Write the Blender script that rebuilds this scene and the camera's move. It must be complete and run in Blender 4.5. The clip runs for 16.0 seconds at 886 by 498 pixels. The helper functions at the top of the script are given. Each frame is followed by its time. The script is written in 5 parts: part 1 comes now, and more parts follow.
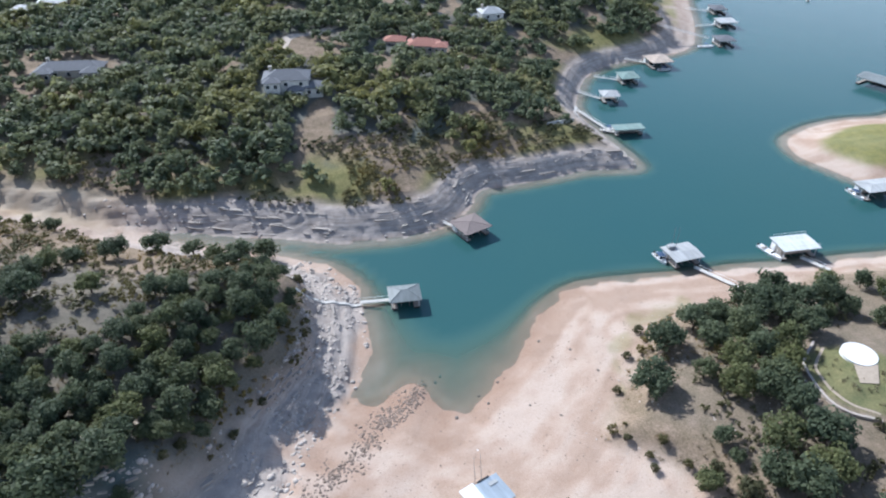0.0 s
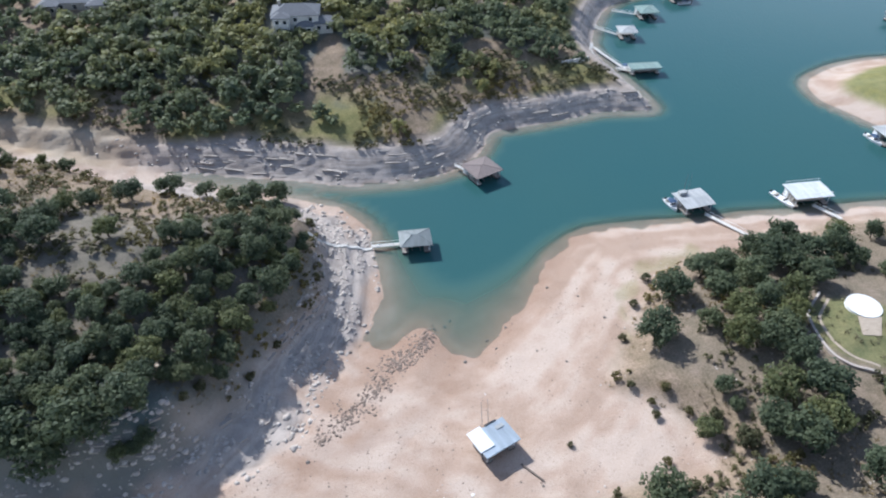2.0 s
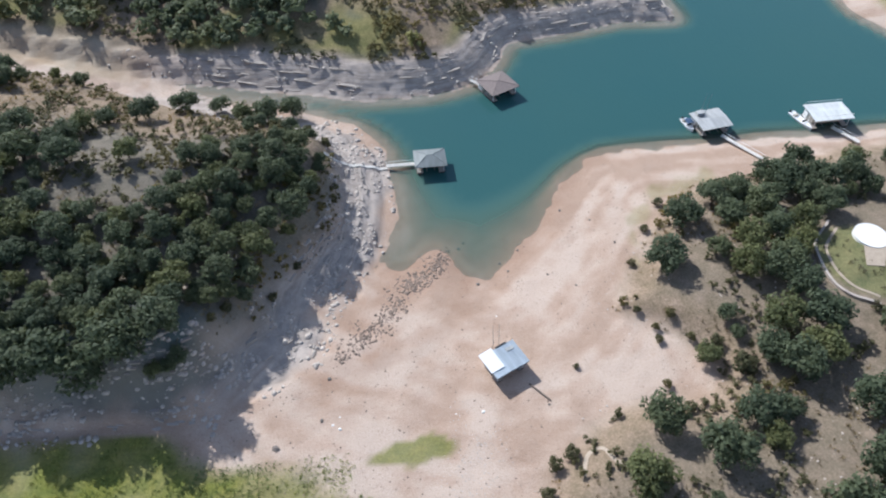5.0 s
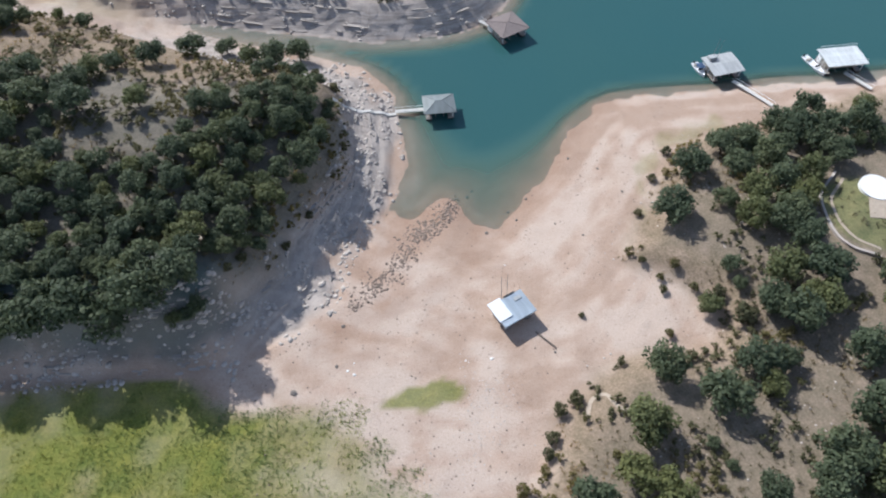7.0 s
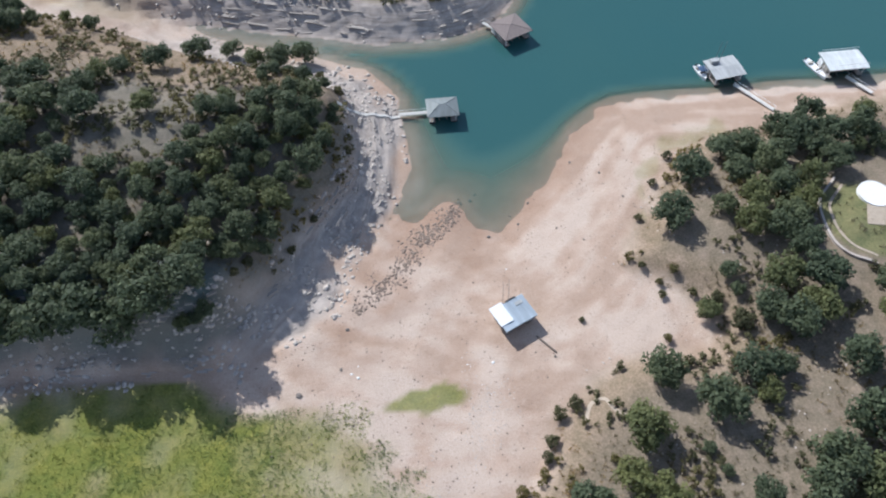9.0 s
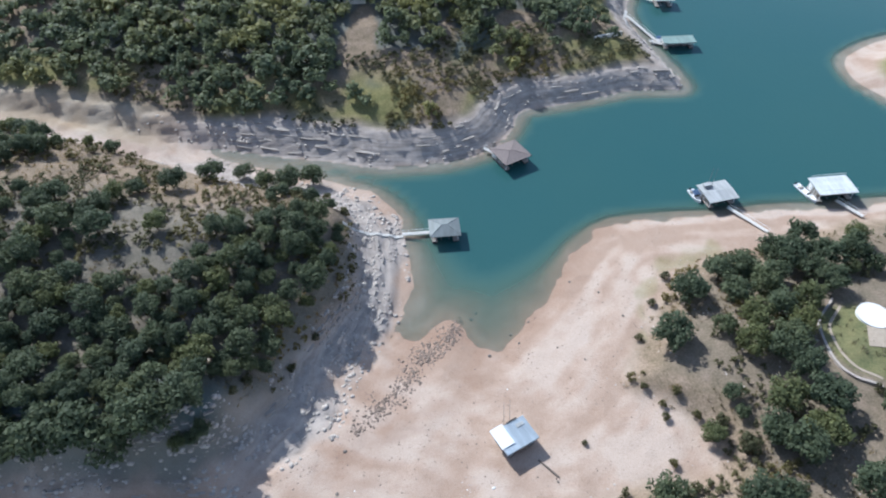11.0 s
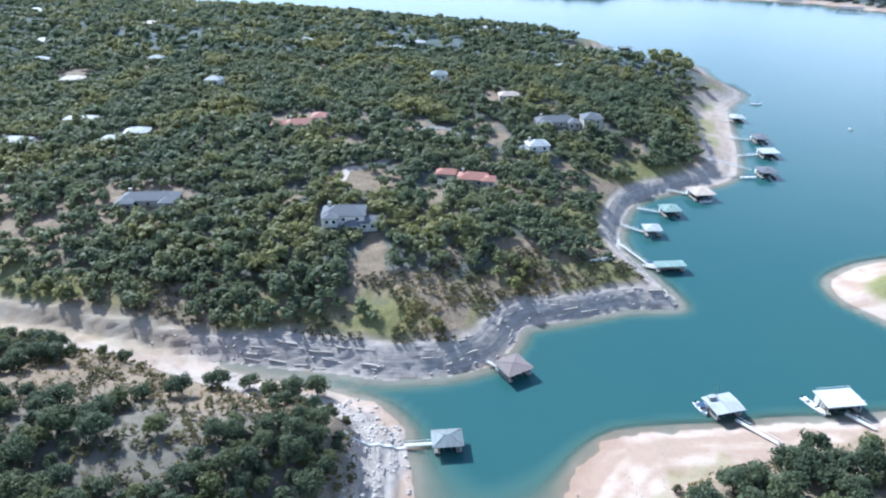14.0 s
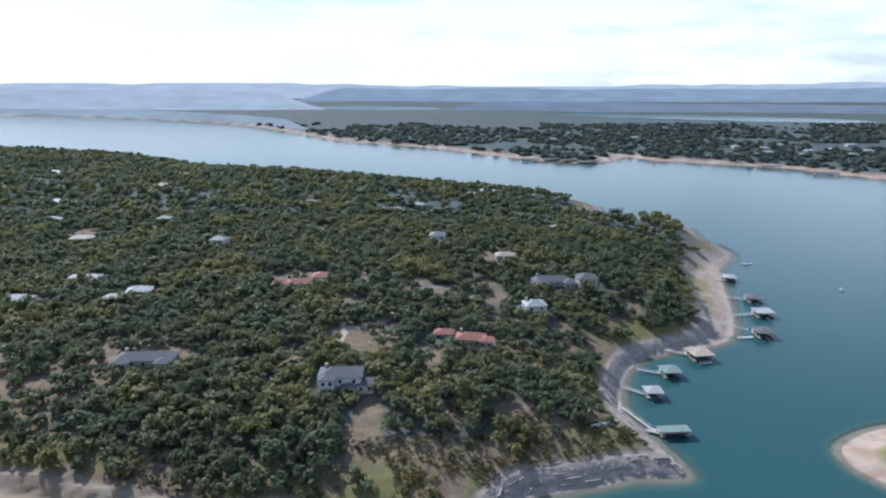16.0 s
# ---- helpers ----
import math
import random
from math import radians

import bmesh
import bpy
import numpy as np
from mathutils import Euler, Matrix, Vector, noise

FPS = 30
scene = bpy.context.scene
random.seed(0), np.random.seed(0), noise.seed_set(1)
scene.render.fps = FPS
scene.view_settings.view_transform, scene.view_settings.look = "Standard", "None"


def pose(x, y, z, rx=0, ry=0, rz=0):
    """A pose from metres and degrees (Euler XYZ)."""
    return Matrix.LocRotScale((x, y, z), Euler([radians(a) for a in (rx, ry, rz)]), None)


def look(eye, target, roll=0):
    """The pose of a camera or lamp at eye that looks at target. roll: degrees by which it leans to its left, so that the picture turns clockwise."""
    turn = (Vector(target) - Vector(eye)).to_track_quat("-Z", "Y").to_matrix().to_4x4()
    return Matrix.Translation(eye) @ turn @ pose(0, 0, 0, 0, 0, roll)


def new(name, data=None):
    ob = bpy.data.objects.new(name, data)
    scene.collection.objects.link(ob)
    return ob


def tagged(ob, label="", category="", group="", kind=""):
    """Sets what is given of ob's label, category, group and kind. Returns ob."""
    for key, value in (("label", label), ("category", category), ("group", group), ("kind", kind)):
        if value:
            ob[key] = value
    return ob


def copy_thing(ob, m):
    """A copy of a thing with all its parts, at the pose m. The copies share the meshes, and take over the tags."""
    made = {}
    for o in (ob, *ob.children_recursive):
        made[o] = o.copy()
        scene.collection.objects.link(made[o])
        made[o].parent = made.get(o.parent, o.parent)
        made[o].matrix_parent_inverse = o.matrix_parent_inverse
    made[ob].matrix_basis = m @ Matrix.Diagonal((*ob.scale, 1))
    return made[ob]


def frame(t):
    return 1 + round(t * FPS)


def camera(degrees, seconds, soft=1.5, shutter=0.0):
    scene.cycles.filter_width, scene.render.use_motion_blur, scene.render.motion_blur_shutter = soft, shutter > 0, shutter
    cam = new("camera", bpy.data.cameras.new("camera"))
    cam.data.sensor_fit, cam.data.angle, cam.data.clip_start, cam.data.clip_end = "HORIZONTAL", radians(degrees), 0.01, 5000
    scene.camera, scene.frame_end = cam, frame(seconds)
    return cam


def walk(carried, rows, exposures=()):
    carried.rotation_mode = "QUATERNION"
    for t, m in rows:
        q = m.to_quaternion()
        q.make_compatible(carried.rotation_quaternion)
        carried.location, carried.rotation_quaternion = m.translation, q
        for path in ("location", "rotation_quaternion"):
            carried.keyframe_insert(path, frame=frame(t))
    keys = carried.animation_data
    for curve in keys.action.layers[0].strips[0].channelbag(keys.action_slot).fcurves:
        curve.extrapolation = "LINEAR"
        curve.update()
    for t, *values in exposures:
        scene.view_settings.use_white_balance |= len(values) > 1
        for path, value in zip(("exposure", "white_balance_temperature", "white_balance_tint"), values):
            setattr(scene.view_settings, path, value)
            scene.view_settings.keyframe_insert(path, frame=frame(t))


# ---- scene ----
cam = camera(66.4, 16.0, soft=2.1)
PATH = [
    (0, (1.039, -4.14, 105.28), (1.162, -2.493, 104.151), 0.3),
    (0.5, (1.132, -3.791, 105.974), (1.244, -2.173, 104.804), 0.2),
    (1, (1.055, -3.446, 106.859), (1.158, -1.858, 105.648), 0.2),
    (1.5, (0.948, -3.103, 107.867), (1.043, -1.548, 106.614), 0.3),
    (2, (1.005, -2.788, 109.037), (1.091, -1.265, 107.743), 0.3),
    (2.5, (0.983, -2.503, 110.229), (1.059, -1.015, 108.895), 0.2),
    (3, (0.991, -2.283, 111.417), (1.056, -0.831, 110.043), -0.0),
    (3.5, (0.941, -1.964, 112.492), (0.997, -0.548, 111.08), -0.1),
    (4, (0.813, -1.547, 113.377), (0.865, -0.164, 111.933), -0.0),
    (6.5, (-1.128, 1.362, 119.551), (-1.088, 2.537, 117.933), 0.3),
    (7, (-1.453, 1.662, 120.417), (-1.416, 2.799, 118.773), 0.3),
    (7.5, (-1.666, 1.946, 121.3), (-1.633, 3.043, 119.628), 0.2),
    (8, (-1.595, 2.222, 122.074), (-1.565, 3.297, 120.388), 0.2),
    (10.5, (-0.799, 4.001, 126.0), (-0.777, 5.289, 124.47), 0.0),
    (11, (-0.499, 3.001, 126.0), (-0.482, 4.373, 124.545), 0.0),
    (11.5, (-0.199, 1.502, 125.2), (-0.187, 2.958, 123.829), 0.0),
    (12, (-0.099, -0.499, 123.8), (-0.092, 1.037, 122.52), 0.0),
    (12.5, (-0.099, -2.499, 122.201), (-0.095, -0.884, 121.022), 0.0),
    (13, (0.027, -4.583, 120.452), (0.033, -2.89, 119.387), -0.3),
    (13.5, (0.536, -4.566, 121.456), (0.536, -2.824, 120.472), -0.3),
    (14, (1.022, -4.495, 122.633), (1.016, -2.71, 121.732), -0.3),
    (14.5, (1.145, -4.344, 123.688), (1.138, -2.518, 122.873), -0.2),
    (15, (0.845, -3.873, 124.556), (0.841, -1.987, 123.892), -0.2),
    (15.5, (1.079, -4.066, 125.365), (1.079, -2.149, 124.794), 0.1),
    (16, (0.815, -4.16, 126.103), (0.817, -2.219, 125.621), 0.0),
]
walk(cam, [(t, look(eye, target, roll)) for t, eye, target, roll in PATH],
     ((0.0, 0.42, 5400, 10), (3.5, 0.3, 5550, 10), (7.5, 0.2, 5650, 10), (11.0, 0.3, 5350, 8), (13.0, 0.7, 5050, 6), (14.5, 0.85, 5000, 6), (15.2, 0.4, 5150, 8), (16.0, -0.02, 5350, 10)))

# ---- world and sun ----
SUN_AZ, SUN_EL = radians(-38), radians(38)      # azimuth from +y towards +x
world = bpy.data.worlds.new("sky_world")
scene.world = world
world.use_nodes = True
wn, wl = world.node_tree.nodes, world.node_tree.links
wn.clear()
w_out, w_bg, sky = wn.new("ShaderNodeOutputWorld"), wn.new("ShaderNodeBackground"), wn.new("ShaderNodeTexSky")
sky.sky_type, sky.sun_disc = "NISHITA", False
sky.sun_elevation, sky.sun_rotation = SUN_EL, SUN_AZ
sky.air_density, sky.dust_density, sky.ozone_density = 1.0, 0.8, 1.0
w_map, w_noise, w_ramp, w_mix = (wn.new("ShaderNodeMapping"), wn.new("ShaderNodeTexNoise"),
                                 wn.new("ShaderNodeValToRGB"), wn.new("ShaderNodeMix"))
w_tex = wn.new("ShaderNodeTexCoord")
w_map.inputs["Scale"].default_value = (3.0, 3.0, 14.0)
w_noise.inputs["Scale"].default_value, w_noise.inputs["Detail"].default_value = 1.6, 6.0
w_ramp.color_ramp.elements[0].position, w_ramp.color_ramp.elements[1].position = 0.22, 0.50
w_mix.data_type = "RGBA"
w_mix.inputs[7].default_value = (11.5, 11.8, 12.3, 1)
wl.new(w_tex.outputs["Generated"], w_map.inputs["Vector"])
wl.new(w_map.outputs["Vector"], w_noise.inputs["Vector"])
wl.new(w_noise.outputs["Fac"], w_ramp.inputs["Fac"])
w_sep, w_low, w_fac = wn.new("ShaderNodeSeparateXYZ"), wn.new("ShaderNodeMapRange"), wn.new("ShaderNodeMath")
w_low.inputs["From Min"].default_value, w_low.inputs["From Max"].default_value = 0.42, 0.06
w_low.inputs["To Min"].default_value, w_low.inputs["To Max"].default_value = 0.06, 1.0
w_fac.operation = "MULTIPLY"
wl.new(w_tex.outputs["Generated"], w_sep.inputs[0])
wl.new(w_sep.outputs[2], w_low.inputs["Value"])
wl.new(w_ramp.outputs["Color"], w_fac.inputs[0])
wl.new(w_low.outputs[0], w_fac.inputs[1])
wl.new(w_fac.outputs[0], w_mix.inputs[0])
wl.new(sky.outputs["Color"], w_mix.inputs[6])
wl.new(w_mix.outputs[2], w_bg.inputs["Color"])
w_bg.inputs["Strength"].default_value = 0.10
wl.new(w_bg.outputs["Background"], w_out.inputs["Surface"])
sun = new("sun", bpy.data.lights.new("sun", "SUN"))
sun.data.energy, sun.data.angle, sun.data.color = 4.8, radians(0.6), (1.0, 0.93, 0.83)
sun.matrix_world = look((0, 0, 300), (-math.sin(SUN_AZ) * 300, -math.cos(SUN_AZ) * 300, 300 - 300 * math.tan(SUN_EL)))


# ---- materials ----
def mat(name, rough=0.8, metal=0.0, spec=0.4):
    m = bpy.data.materials.new(name)
    m.use_nodes = True
    b = m.node_tree.nodes["Principled BSDF"]
    b.inputs["Roughness"].default_value, b.inputs["Metallic"].default_value = rough, metal
    b.inputs["Specular IOR Level"].default_value = spec
    return m, m.node_tree.nodes, m.node_tree.links, b


def noise_node(n, l, scale, detail=4.0, coord="Object", stretch=None, rough=0.55):
    t, x = n.new("ShaderNodeTexCoord"), n.new("ShaderNodeTexNoise")
    x.inputs["Scale"].default_value, x.inputs["Detail"].default_value, x.inputs["Roughness"].default_value = scale, detail, rough
    if stretch:
        mp = n.new("ShaderNodeMapping")
        mp.inputs["Scale"].default_value = stretch
        l.new(t.outputs[coord], mp.inputs["Vector"])
        l.new(mp.outputs["Vector"], x.inputs["Vector"])
    else:
        l.new(t.outputs[coord], x.inputs["Vector"])
    return x.outputs["Fac"]


def ramp(n, l, fac, stops):
    r = n.new("ShaderNodeValToRGB")
    e = r.color_ramp.elements
    while len(e) < len(stops):
        e.new(0.5)
    for k, (p, c) in enumerate(stops):
        e[k].position, e[k].color = p, (*c, 1)
    l.new(fac, r.inputs["Fac"])
    return r.outputs["Color"]


def mixc(n, l, fac, a, b, mode="MIX"):
    m = n.new("ShaderNodeMix")
    m.data_type, m.blend_type = "RGBA", mode
    for k, v in ((0, fac), (6, a), (7, b)):
        if isinstance(v, (int, float)):
            m.inputs[k].default_value = v
        elif isinstance(v, tuple):
            m.inputs[k].default_value = (*v, 1)
        else:
            l.new(v, m.inputs[k])
    return m.outputs[2]


def maths(n, l, op, a, b=None, clamp=False):
    m = n.new("ShaderNodeMath")
    m.operation, m.use_clamp = op, clamp
    for k, v in ((0, a), (1, b)):
        if v is None:
            continue
        if isinstance(v, (int, float)):
            m.inputs[k].default_value = v
        else:
            l.new(v, m.inputs[k])
    return m.outputs[0]


def bump(n, l, b, height, strength, dist):
    x = n.new("ShaderNodeBump")
    x.inputs["Strength"].default_value, x.inputs["Distance"].default_value = strength, dist
    l.new(height, x.inputs["Height"])
    l.new(x.outputs["Normal"], b.inputs["Normal"])


def attr(n, name):
    a = n.new("ShaderNodeAttribute")
    a.attribute_name = name
    return a.outputs["Fac"]


def plain(name, colour, rough=0.7, metal=0.0, vary=0.18, scale=1.5, grain=12.0, spec=0.4, island=False, obj=False):
    m, n, l, b = mat(name, rough, metal, spec)
    lo = tuple(max(0, c * (1 - vary)) for c in colour)
    hi = tuple(min(1, c * (1 + vary)) for c in colour)
    big = noise_node(n, l, scale, 3)
    fine = noise_node(n, l, grain, 3)
    c = mixc(n, l, 0.45, ramp(n, l, big, ((0.3, lo), (0.7, hi))), ramp(n, l, fine, ((0.3, lo), (0.7, hi))))
    if island or obj:
        if island:
            r = n.new("ShaderNodeNewGeometry").outputs["Random Per Island"]
        else:
            r = n.new("ShaderNodeObjectInfo").outputs["Random"]
        c = mixc(n, l, 0.6, c, ramp(n, l, r, ((0.0, tuple(v * 0.75 for v in colour)), (1.0, tuple(min(1, v * 1.25) for v in colour)))))
    l.new(c, b.inputs["Base Color"])
    bump(n, l, b, fine, 0.25, 0.02)
    return m


def leaf_material(name, dark, light, dry=None):
    m, n, l, b = mat(name, 0.65, 0, 0.25)
    r = n.new("ShaderNodeNewGeometry").outputs["Random Per Island"]
    o = n.new("ShaderNodeObjectInfo").outputs["Random"]
    c = mixc(n, l, r, dark, light)
    patch = ramp(n, l, noise_node(n, l, 0.35, 3), ((0.35, tuple(0.7 * v for v in dark)), (0.65, tuple(1.15 * v for v in light))))
    c = mixc(n, l, 0.4, c, patch)
    tint = ramp(n, l, o, ((0.0, (0.75, 0.8, 0.85)), (0.6, (1.0, 1.0, 1.0)), (1.0, (1.35, 1.2, 0.85))))
    c = mixc(n, l, 1.0, c, tint, "MULTIPLY")
    wide = noise_node(n, l, 0.028, 4)
    c = mixc(n, l, 1.0, c, ramp(n, l, wide, ((0.34, (0.72, 0.80, 0.86)), (0.5, (1.0, 1.0, 1.0)), (0.64, (1.5, 1.28, 0.92)))), "MULTIPLY")
    l.new(c, b.inputs["Base Color"])
    thin, both = n.new("ShaderNodeBsdfTranslucent"), n.new("ShaderNodeMixShader")
    l.new(c, thin.inputs["Color"])
    both.inputs[0].default_value = 0.45
    l.new(b.outputs[0], both.inputs[1])
    l.new(thin.outputs[0], both.inputs[2])
    l.new(both.outputs[0], n["Material Output"].inputs["Surface"])
    return m


OAK = leaf_material("oak_leaf", (0.062, 0.086, 0.046), (0.200, 0.225, 0.120))
BRUSH = leaf_material("brush_leaf", (0.08, 0.085, 0.04), (0.20, 0.18, 0.085))
# peninsula trees: leaf green brightened, with some air haze mixed into the colour
WOODS = leaf_material("hazed_far_leaf", (0.072, 0.100, 0.074), (0.200, 0.240, 0.165))
# woods beyond the lake: leaf green paled and blued to stand in for haze
HAZED_WOODS = leaf_material("hazed_distant_leaf", (0.10, 0.13, 0.115), (0.21, 0.24, 0.20))
BARK = plain("bark", (0.12, 0.095, 0.075), 0.9)


# ---- the lie of the land ----
def curve(pts, n=5):
    """A smooth line through a few corners, with no overshoot next to long legs."""
    p = [np.array(q, float) for q in pts]
    p = [2 * p[0] - p[1]] + p + [2 * p[-1] - p[-2]]

    def lean(a, b, c):
        d = c - a
        return d / (np.linalg.norm(d) + 1e-9) * min(np.linalg.norm(b - a), np.linalg.norm(c - b))
    out = []
    for a, b, c, d in zip(p, p[1:], p[2:], p[3:]):
        u, v = lean(a, b, c), lean(b, c, d)
        for k in range(n):
            t = k / n
            out.append((2 * t ** 3 - 3 * t * t + 1) * b + (t ** 3 - 2 * t * t + t) * u + (3 * t * t - 2 * t ** 3) * c + (t ** 3 - t * t) * v)
    out.append(p[-2])
    return out


def inside(poly, x, y):
    """The distance to a closed line, positive inside it."""
    best, odd = np.full(x.shape, 1e18), np.zeros(x.shape, bool)
    for a, b in zip(poly, poly[1:] + poly[:1]):
        dx, dy = b[0] - a[0], b[1] - a[1]
        t = np.clip(((x - a[0]) * dx + (y - a[1]) * dy) / (dx * dx + dy * dy + 1e-9), 0, 1)
        best = np.minimum(best, (x - a[0] - t * dx) ** 2 + (y - a[1] - t * dy) ** 2)
        if abs(dy) > 1e-9:
            odd ^= ((a[1] > y) != (b[1] > y)) & (x < a[0] + (y - a[1]) * dx / dy)
    return np.sqrt(best) * np.where(odd, 1, -1)


def lattice(x, y, scale, seed):
    x, y = x / scale, y / scale
    i, j = np.floor(x), np.floor(y)
    u, v = x - i, y - j
    u, v = u * u * (3 - 2 * u), v * v * (3 - 2 * v)

    def h(a, b):
        s = np.sin(a * 127.1 + b * 311.7 + seed * 74.7) * 43758.5453
        return s - np.floor(s)
    return (h(i, j) * (1 - u) + h(i + 1, j) * u) * (1 - v) + (h(i, j + 1) * (1 - u) + h(i + 1, j + 1) * u) * v - 0.5


def fbm(x, y, scale, seed, octaves=4):
    return sum(lattice(x, y, scale / 2 ** k, seed + k) / 2 ** k for k in range(octaves))


def step(x, a, b):
    t = np.clip((x - a) / (b - a), 0, 1)
    return t * t * (3 - 2 * t)


NORTH_OUTER = [(-5000, 3300), (-2200, 2050), (-1500, 1650), (-900, 1290), (-520, 1130), (-300, 930), (-150, 880), (-30, 800), (80, 740), (150, 690),
               (160, 660), (128, 610), (160, 590), (200, 612), (216, 580), (214, 531), (218, 486), (193, 447), (177, 401), (164, 358),
               (150, 322), (136, 308), (114, 299), (98, 292), (85, 279), (77, 261), (72, 244), (73, 232)]
NORTH_INNER = [(76, 220), (78, 212), (81, 200), (80, 193), (63, 192), (53, 189), (40, 185), (28, 182), (25, 179), (23, 173), (17, 163),
               (6, 157), (-4, 155), (-17, 154), (-30, 157), (-44, 159), (-56, 161), (-67, 163)]
LEFT_SHORE = [(-62, 158), (-50, 154), (-40, 151.5), (-35, 150), (-25, 146), (-16, 141), (-10, 132), (-8, 122), (-7, 111), (-8, 102), (-9, 97)]
COVE_SHORE = [(-6, 94), (-1, 96), (3, 99), (6, 95), (9, 91), (13, 90), (18, 96), (23, 102), (28, 109), (33, 117), (38, 124), (47, 130), (62, 132)]
EAST_SHORE = [(79, 133), (92, 135), (107, 135.5), (121, 137), (133, 138), (180, 140), (300, 120), (900, -100), (5000, -1200)]
VALLEY = [(-84, 167), (-114, 174), (-145, 180), (-300, 225), (-700, 300), (-5000, 600)]
LEFT_TOE = [(-15, 85), (-19, 80), (-20, 71), (-25, 66), (-36, 58), (-40, 54), (-51, 53), (-82, 53), (-140, 50), (-400, 20), (-5000, -300)]
RIGHT_TOE = [(5000, -1220), (900, -115), (300, 112), (180, 133), (133, 133), (106, 130), (86, 121), (71, 118), (58, 112), (52, 105), (47, 95),
             (39, 83), (38, 78), (48, 72), (53, 66), (51, 60), (37, 58), (28, 53), (22, 46), (17, 38), (12, 29), (2, 5), (-15, -40), (-60, -300), (-100, -5000)]
SPIT = [(240, 190), (205, 232), (189, 228), (174, 227), (158, 222), (144, 213), (140, 206), (140, 197), (145, 188), (150, 180), (158, 175), (190, 168), (240, 165)]
FAR_SHORE = [(-5000, 3900), (-3000, 2950), (-1642, 2560), (-1288, 2482), (-648, 2060), (-222, 1472), (-35, 1321), (146, 1110), (247, 1063), (315, 1150),
             (339, 1102), (483, 1014), (515, 994), (581, 877), (800, 640), (1600, 200), (5000, -600)]
main_line = curve(NORTH_OUTER + NORTH_INNER + LEFT_SHORE + COVE_SHORE + EAST_SHORE)
MAIN = main_line + [np.array(p, float) for p in ((5000, -5000), (-5000, -5000))]
NORTH = curve(NORTH_OUTER + NORTH_INNER + VALLEY)
LEFT = curve([VALLEY[k] for k in range(5, -1, -1)] + LEFT_SHORE[:] + LEFT_TOE)
RIGHT = curve(RIGHT_TOE) + [np.array((5000, -5000.0))]
SPIT_LINE = curve(SPIT + SPIT[:1])
FAR = curve(FAR_SHORE) + [np.array(p, float) for p in ((5000, 5200), (-5000, 5200))]


def land(x, y):
    """Height and the zones of the ground at x, y (arrays)."""
    near = (y < 1900) & (np.abs(x) < 2200)
    dw, dn, dl, dr = (inside(p, x, y) for p in (MAIN, NORTH, LEFT, RIGHT))
    ds, df = inside(SPIT_LINE, x, y), inside(FAR, x, y)
    rough = fbm(x, y, 7, 3, 3)
    dw2 = np.maximum(dw, np.maximum(ds, df))
    z = np.where(dw2 > 0, 6 * (1 - np.exp(-np.maximum(dw2, 0) * 0.16 / 6)), np.maximum(-9, 0.10 * dw2 + 0.6 * step(np.hypot(x - 8, y - 92), 12, 60) * np.minimum(dw2 + 3, 0)))
    # far peninsula: ledged bank, then a wooded rise
    wb = np.exp(-(((x - 178) / 45) ** 2 + ((y - 385) / 95) ** 2))
    e = dn - 24 * wb + 1.6 * rough * step(dn, 2, 8)
    wide = 6 + 4 * step(x, -80, -45) - 3 * step(x, 8, 38)
    bank = (2.0 + 0.24 * wide) * step(e, -1, wide)
    z = z + np.where(dn > 0, bank + 25 * (1 - np.exp(-np.maximum(e - wide, 0) * 0.19 / 25)), 0)
    # near left hill
    front = step(-x, 30, 44) * step(-y, -84, -68)
    e2 = dl + 2.5 * rough * step(dl, 2, 8) + 5 * front * step(dl, 1, 6)
    z = z + np.where(dl > 0, 1.9 * step(e2, 0, 13) + (5.4 + 2.6 * front) * step(e2, 10, 19) + 12 * (1 - np.exp(-np.maximum(e2 - 17, 0) * 0.36 / 12)), 0)
    # near right hill
    e3 = dr + 2 * rough * step(dr, 1, 6)
    z = z + np.where(dr > 0, 1.6 * step(e3, 0, 7) + 8 * (1 - np.exp(-np.maximum(e3, 0) * 0.12 / 8)), 0)
    z = z + np.where(ds > 0, 1.5 * step(ds, 3, 14), 0)
    # distance
    z = np.where(df > 0, z * (1 - 0.6 * step(df, 30, 200)), z)
    hills = 3 * step(df, 20, 260) + 8 * step(y + 0.08 * x, 3000, 4650) * (0.85 + 0.5 * fbm(x, y, 900, 11, 3)) + 5 * step(df, 100, 600) * fbm(x, y, 420, 15, 3)
    z = z + np.where(df > 0, hills, 0)
    for cx, cy, rx, ry, tilt in ((-320, 3330, 360, 260, -0.6), (900, 2450, 560, 190, -0.55), (-1450, 4250, 700, 260, 0.0)):
        c, s = math.cos(tilt), math.sin(tilt)
        u, v = (x - cx) * c + (y - cy) * s, -(x - cx) * s + (y - cy) * c
        q = (u / rx) ** 2 + (v / ry) ** 2
        z = np.where(q < 1.6, z * step(q, 0.95, 1.6) - 4 * (1 - step(q, 0.7, 1.1)), z)
    bank_mask = np.maximum(step(dn, -4, 0) * (1 - step(e, wide, wide + 4)) * (1 - 0.7 * wb) * (dn > -4), step(dl, -1, 1) * (1 - step(e2, 10, 16)) * (dl > -1))
    # limestone ledges in the banks
    lay = 1.15
    f = z / lay + 0.35 * fbm(x, y, 30, 21, 2)
    stepped = (np.floor(f) + step(f - np.floor(f), 0.55, 1.0) - 0.35 * fbm(x, y, 30, 21, 2)) * lay
    z = np.where(z > 0.2, z + (stepped - z) * 0.85 * bank_mask, z)
